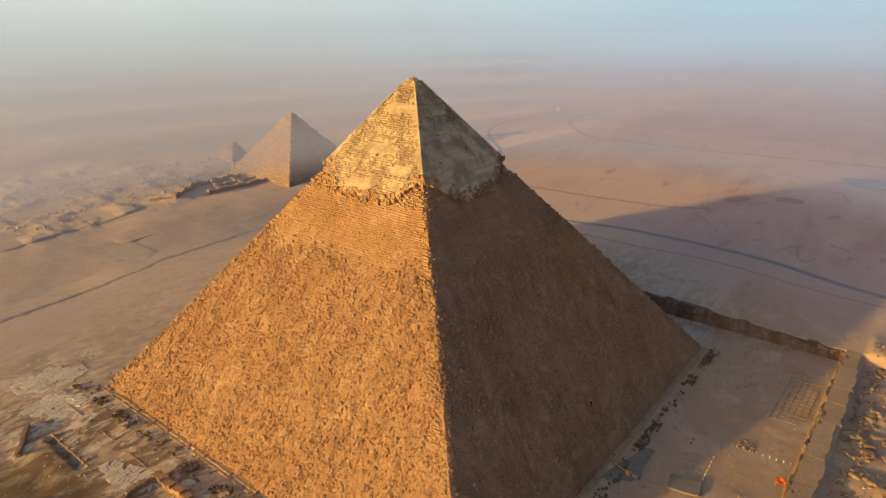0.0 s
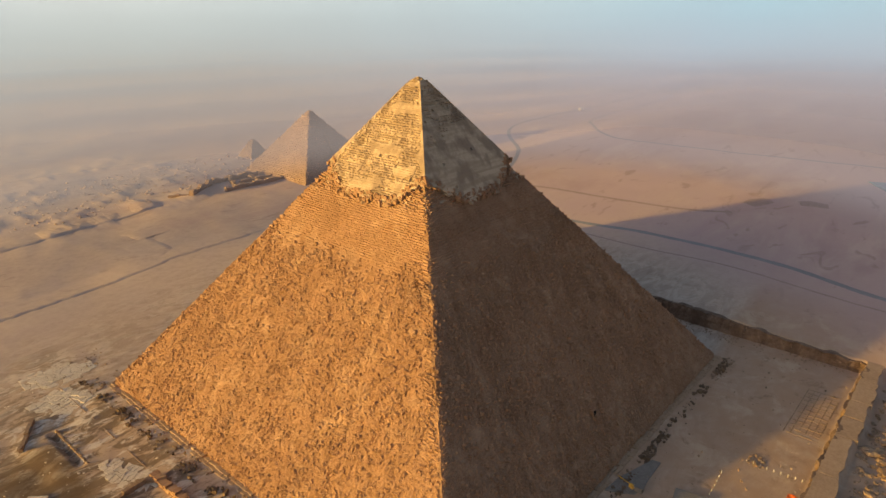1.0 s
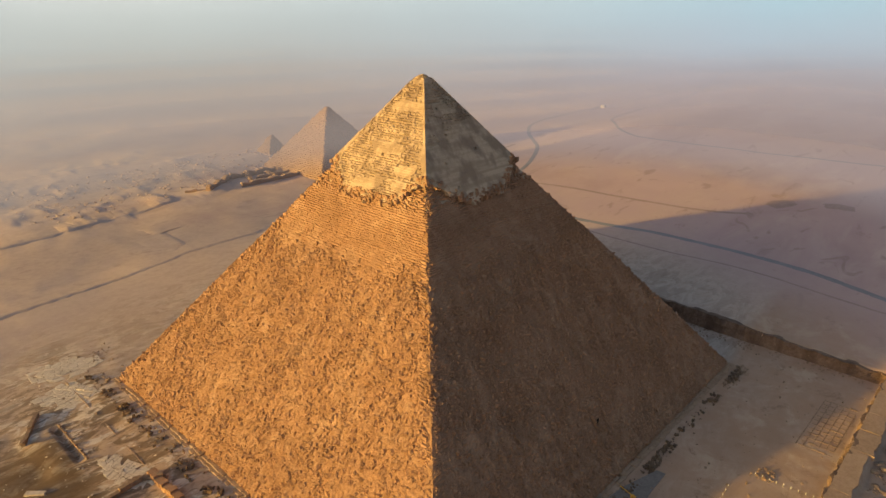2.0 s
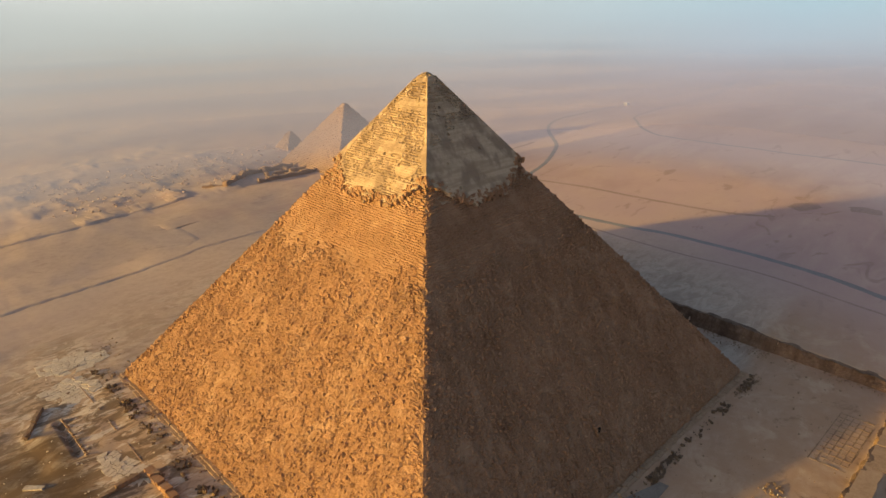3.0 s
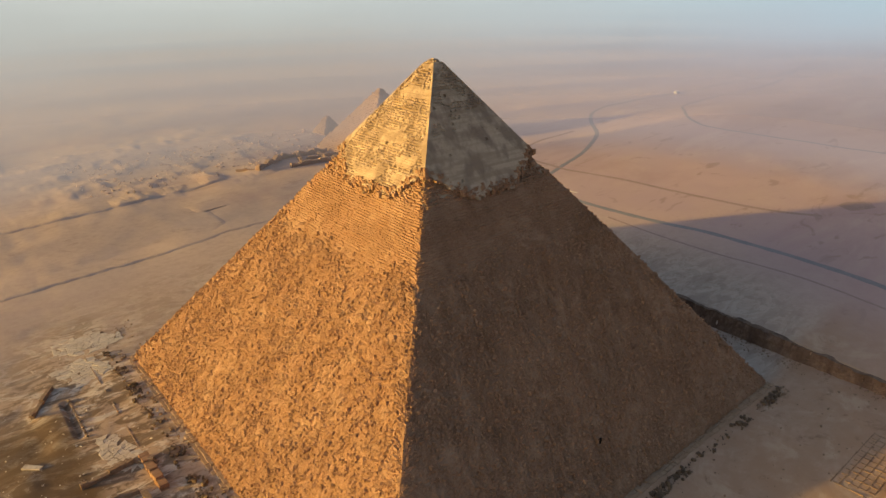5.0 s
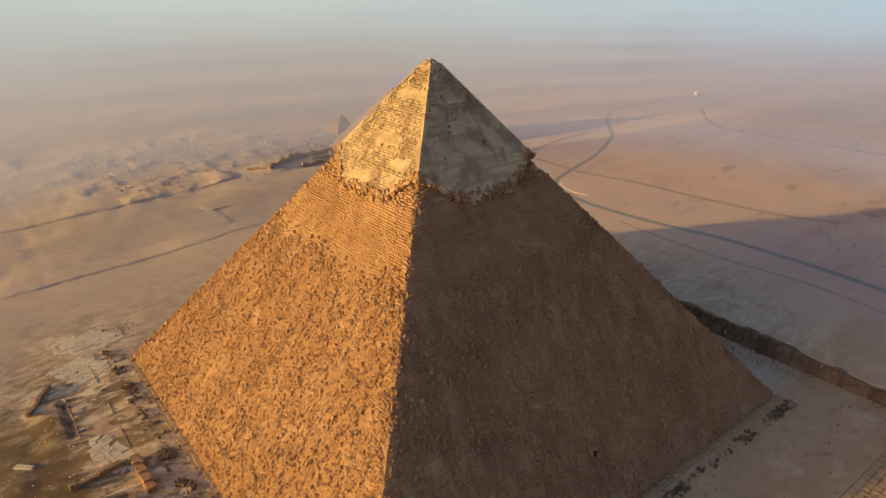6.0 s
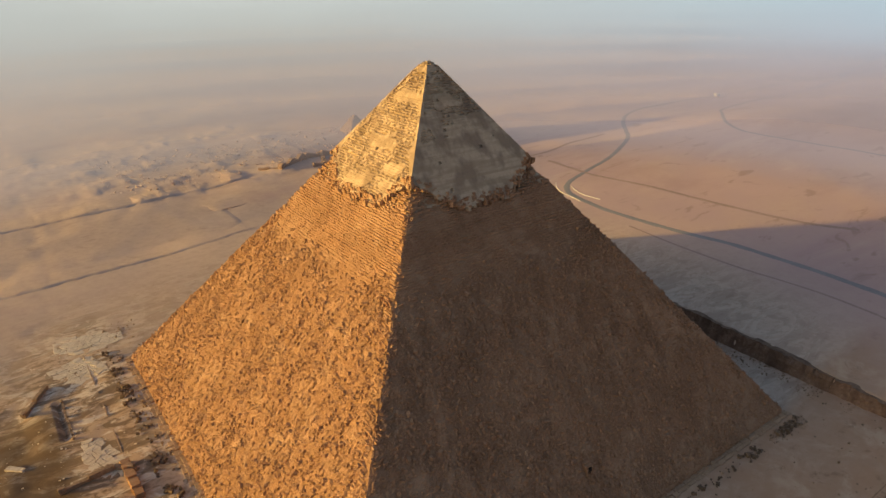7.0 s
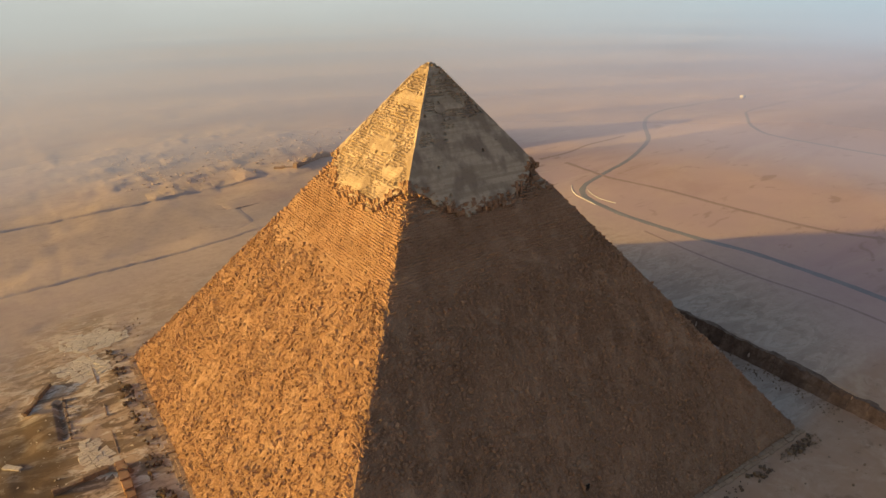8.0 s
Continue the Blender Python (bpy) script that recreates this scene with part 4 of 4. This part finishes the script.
plate("concrete_apron", [(19, 108.6), (9.5, 109.5), (-9, 115), (-9.5, 118.5), (9, 119), (14, 118.5)], -0.6, 0.35, M_CONCRETE, "low grey concrete apron beside the pyramid", "apron")


def shelter(x, y, w, d, h, turn, label):
    """A flat-roofed concrete shelter with a dark doorway."""
    thing = tagged(new("shelter"), label, "shelter")
    bm = bmesh.new()
    bmesh.ops.create_cube(bm, size=1, matrix=Matrix.Translation((0, 0, h / 2)) @ Matrix.Diagonal((w, d, h, 1)))
    part("wall", bm, M_CONCRETE, thing)
    bm = bmesh.new()
    bmesh.ops.create_cube(bm, size=1, matrix=Matrix.Translation((0, 0, h + 0.15)) @ Matrix.Diagonal((w + 0.8, d + 0.8, 0.3, 1)))
    bmesh.ops.bevel(bm, geom=list(bm.edges), offset=0.05, segments=1, affect="EDGES")
    part("roof", bm, M_CONCRETE, thing)
    # a black panel on the wall paints the dark of the doorway
    bm = bmesh.new()
    bmesh.ops.create_cube(bm, size=1, matrix=Matrix.Translation((0.2 * w, d / 2 + 0.02, h * 0.45)) @ Matrix.Diagonal((w * 0.4, 0.12, h * 0.85, 1)))
    part("doorway", bm, M_INNER_SHADE, thing, "black panel painted as the shade inside a doorway")
    thing.matrix_world = pose(x, y, lie(x, y), 0, 0, turn)
    return thing


shelter(10.5, 118.6, 3.2, 2.6, 2.2, 5, "small grey shelter with a dark doorway on the terrace")
shelter(4.5, 135.2, 7.5, 10.5, 0.7, 12, "low flat-roofed grey concrete shelter on the terrace")


def barrier_arm(x, y, turn):
    thing = tagged(new("road_barrier"), "yellow barrier arm with a box beside the shelter", "barrier")
    bm = bmesh.new()
    bmesh.ops.create_cube(bm, size=1, matrix=Matrix.Translation((0, 0, 0.75)) @ Matrix.Diagonal((1.9, 1.1, 1.5, 1)))
    bmesh.ops.bevel(bm, geom=list(bm.edges), offset=0.08, segments=1, affect="EDGES")
    part("box", bm, M_YELLOW, thing)
    bm = bmesh.new()
    bmesh.ops.create_cube(bm, size=1, matrix=Matrix.Translation((-3.6, 0, 1.15)) @ Matrix.Diagonal((6, 0.25, 0.25, 1)))
    part("arm", bm, M_YELLOW, thing, "long rusty yellow arm")
    thing.matrix_world = pose(x, y, 0.3, 0, 0, turn)
    return thing


barrier_arm(11.4, 115.8, 75)


def tarp_stall(x, y):
    """A stall under an orange sheet, against the rock wall."""
    thing = tagged(new("stall"), "small stall under a bright orange sheet", "stall")
    z = lie(x, y)
    bm = bmesh.new()
    bmesh.ops.create_grid(bm, x_segments=8, y_segments=8, size=1.7)
    for v in bm.verts:
        v.co.z = 2.0 - 0.18 * v.co.x - 0.25 * math.cos(v.co.x * 2) * math.cos(v.co.y * 1.8)
    bmesh.ops.solidify(bm, geom=list(bm.faces), thickness=0.05)
    part("sheet", bm, M_ORANGE, thing, "sagging orange sheet")
    for px in (-1.5, 1.5):
        for py in (-1.5, 1.5):
            bm = bmesh.new()
            bmesh.ops.create_cone(bm, cap_ends=True, segments=6, radius1=0.06, radius2=0.06, depth=2.2, matrix=Matrix.Translation((px, py, 1.0)))
            part("pole", bm, M_CONCRETE, thing)
    thing.location = (x, y, z)
    return thing


tarp_stall(-19.2, 163.6)
plate("reservoir", [(-452, 114), (-432, 131), (-440, 190), (-482, 190)], lie(-450, 130) - 1.0, max(lie(-452, 114), lie(-432, 131), lie(-480, 190)) + 0.4, M_POOL, "flat teal covered basin on the far plain", "basin", "", 0.3)

# stones of the old pavement along the foot of the great pyramid
PAVE = []
rng = np.random.RandomState(12)
for i in range(4):
    v, f = boxes(np.zeros((1, 3)), np.ones((1, 3)), np.zeros(1), rng, 0.05)
    PAVE.append(mesh_from("paving_slab", v, f, M_SLAB))
pavement = tagged(new("pavement"), "pale worn paving slabs along the pyramid's foot", "pavement", kind="structure")
for along, cross, lo, hi, low, high in (("y", 107.9, -107, 70, 0.45, 0.85), ("x", 107.6, -107, 70, 0.45, 0.85), ("y", 106.4, -106, 70, 1.0, 1.2), ("x", 106.2, -106, 70, 1.0, 1.2)):
    q = lo
    while q < hi:
        w = rng.uniform(1.6, 3.6)
        if rng.uniform() > 0.12:
            ob = new("paving_slab", PAVE[rng.randint(4)])
            ob.parent = pavement
            c = cross + rng.uniform(-0.15, 0.15)
            ob.location = (c, q, -0.2) if along == "y" else (q, c, -0.2)
            deep, tall = rng.uniform(1.2, 1.9), rng.uniform(low, high)
            ob.scale = (deep, w * 0.95, tall) if along == "y" else (w * 0.95, deep, tall)
        q += w


# ---- distance: glowing sheets paint haze over the far desert, and the end of sight ----
def haze_sheet(radius, high, alpha, low_fade, colour_a, colour_b):
    # the open arc from the west round to the south, ending clear of the sun
    n, a0, a1 = 90, radians(128), radians(279 + 9000 / radius)
    vs, fs = [], []
    for i in range(n + 1):
        a = a0 + (a1 - a0) * i / n
        for z in (-30, high):
            vs.append((radius * math.cos(a), radius * math.sin(a), z))
    for i in range(n):
        k = 2 * i
        fs.append((k, k + 1, k + 3, k + 2))
    m = bpy.data.materials.new("painted_haze")
    m.use_nodes = True
    nt = m.node_tree
    nn, ln = nt.nodes, nt.links
    nn.remove(nn["Principled BSDF"])
    geo = nn.new("ShaderNodeNewGeometry")
    sep = nn.new("ShaderNodeSeparateXYZ")
    ln.new(geo.outputs["Position"], sep.inputs[0])
    up = nn.new("ShaderNodeMapRange")
    up.interpolation_type = "SMOOTHSTEP"
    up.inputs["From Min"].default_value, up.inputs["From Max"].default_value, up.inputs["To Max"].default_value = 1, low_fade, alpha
    # height over the ground, which rises to the west
    rise = nn.new("ShaderNodeMapRange")
    south = nn.new("ShaderNodeMapRange")
    for node, axis_name, lo, hi, to in ((rise, "X", -140, -560, 21.8), (south, "Y", -600, -60, 1.0)):
        for key, q in (("From Min", lo), ("From Max", hi), ("To Min", 0.0), ("To Max", to)):
            node.inputs[key].default_value = q
        ln.new(sep.outputs[axis_name], node.inputs["Value"])
    both = nn.new("ShaderNodeMath")
    both.operation = "MULTIPLY"
    ln.new(rise.outputs[0], both.inputs[0])
    ln.new(south.outputs[0], both.inputs[1])
    over = nn.new("ShaderNodeMath")
    over.operation = "SUBTRACT"
    ln.new(sep.outputs["Z"], over.inputs[0])
    ln.new(both.outputs[0], over.inputs[1])
    ln.new(over.outputs[0], up.inputs["Value"])
    thin = nn.new("ShaderNodeMapRange")
    thin.interpolation_type = "SMOOTHSTEP"
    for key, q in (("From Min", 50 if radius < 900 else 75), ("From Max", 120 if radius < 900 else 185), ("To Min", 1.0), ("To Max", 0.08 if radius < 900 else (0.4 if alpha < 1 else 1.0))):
        thin.inputs[key].default_value = q
    ln.new(sep.outputs["Z"], thin.inputs["Value"])
    dens = nn.new("ShaderNodeMath")
    dens.operation = "MULTIPLY"
    ln.new(up.outputs[0], dens.inputs[0])
    ln.new(thin.outputs[0], dens.inputs[1])
    # fades the sheet out towards its south-east end
    gone = nn.new("ShaderNodeMapRange")
    gone.interpolation_type = "SMOOTHSTEP"
    x1 = radius * math.cos(a1)
    for key, q in (("From Min", x1 - 0.16 * radius), ("From Max", x1), ("To Min", 1.0), ("To Max", 0.0 if alpha < 1 else 1.0)):
        gone.inputs[key].default_value = q
    ln.new(sep.outputs["X"], gone.inputs["Value"])
    soft = nn.new("ShaderNodeMath")
    soft.operation = "MULTIPLY"
    ln.new(dens.outputs[0], soft.inputs[0])
    ln.new(gone.outputs[0], soft.inputs[1])
    # uneven density, in veils longer than they are high
    mp = nn.new("ShaderNodeMapping")
    mp.inputs["Scale"].default_value = (1.6 / radius, 1.6 / radius, 4.0 / radius)
    ln.new(geo.outputs["Position"], mp.inputs["Vector"])
    veil = nn.new("ShaderNodeTexNoise")
    for key, q in (("Scale", 2.2), ("Detail", 6), ("Roughness", 0.55), ("Distortion", 0.5)):
        veil.inputs[key].default_value = q
    ln.new(mp.outputs[0], veil.inputs["Vector"])
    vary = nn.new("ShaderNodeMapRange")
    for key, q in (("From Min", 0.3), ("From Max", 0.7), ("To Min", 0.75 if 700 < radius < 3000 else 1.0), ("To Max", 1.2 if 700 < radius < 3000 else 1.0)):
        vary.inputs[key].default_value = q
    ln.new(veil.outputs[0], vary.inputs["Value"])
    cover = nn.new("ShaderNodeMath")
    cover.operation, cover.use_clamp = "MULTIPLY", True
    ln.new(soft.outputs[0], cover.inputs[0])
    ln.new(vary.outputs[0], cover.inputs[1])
    # haze colour painted in: warm in the south, bluer in the north-west
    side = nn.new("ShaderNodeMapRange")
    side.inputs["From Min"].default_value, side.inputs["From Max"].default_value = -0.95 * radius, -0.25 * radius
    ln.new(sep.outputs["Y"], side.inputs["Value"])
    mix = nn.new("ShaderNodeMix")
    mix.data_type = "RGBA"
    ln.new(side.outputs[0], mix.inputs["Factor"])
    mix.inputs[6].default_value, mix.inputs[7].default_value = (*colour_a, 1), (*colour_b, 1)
    # the sheet glows by itself to imitate hazy air
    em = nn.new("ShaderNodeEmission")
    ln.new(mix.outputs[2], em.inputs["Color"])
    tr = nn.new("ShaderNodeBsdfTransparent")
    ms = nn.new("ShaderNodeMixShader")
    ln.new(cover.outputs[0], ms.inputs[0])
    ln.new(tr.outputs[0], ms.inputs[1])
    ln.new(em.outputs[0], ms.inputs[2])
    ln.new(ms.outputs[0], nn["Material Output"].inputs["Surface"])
    return tagged(linked("backdrop", mesh_from("backdrop", vs, fs, m), label="glowing see-through sheet painted as haze over the far desert", kind="structure"), category="haze")


haze_sheet(365, 175, 0.48, 42, (0.42, 0.35, 0.305), (0.42, 0.35, 0.35))
haze_sheet(565, 185, 0.48, 45, (0.44, 0.39, 0.345), (0.43, 0.38, 0.39))
haze_sheet(770, 195, 0.52, 45, (0.43, 0.415, 0.38), (0.44, 0.42, 0.45))
haze_sheet(1020, 205, 0.60, 45, (0.45, 0.46, 0.43), (0.44, 0.475, 0.525))
haze_sheet(1400, 215, 0.70, 45, (0.50, 0.54, 0.51), (0.43, 0.55, 0.62))
haze_sheet(1900, 230, 0.76, 50, (0.60, 0.66, 0.635), (0.40, 0.61, 0.69))
haze_sheet(2700, 250, 0.80, 50, (0.70, 0.745, 0.71), (0.40, 0.66, 0.73))
haze_sheet(4000, 420, 1.0, 20, (0.80, 0.84, 0.80), (0.44, 0.70, 0.77))
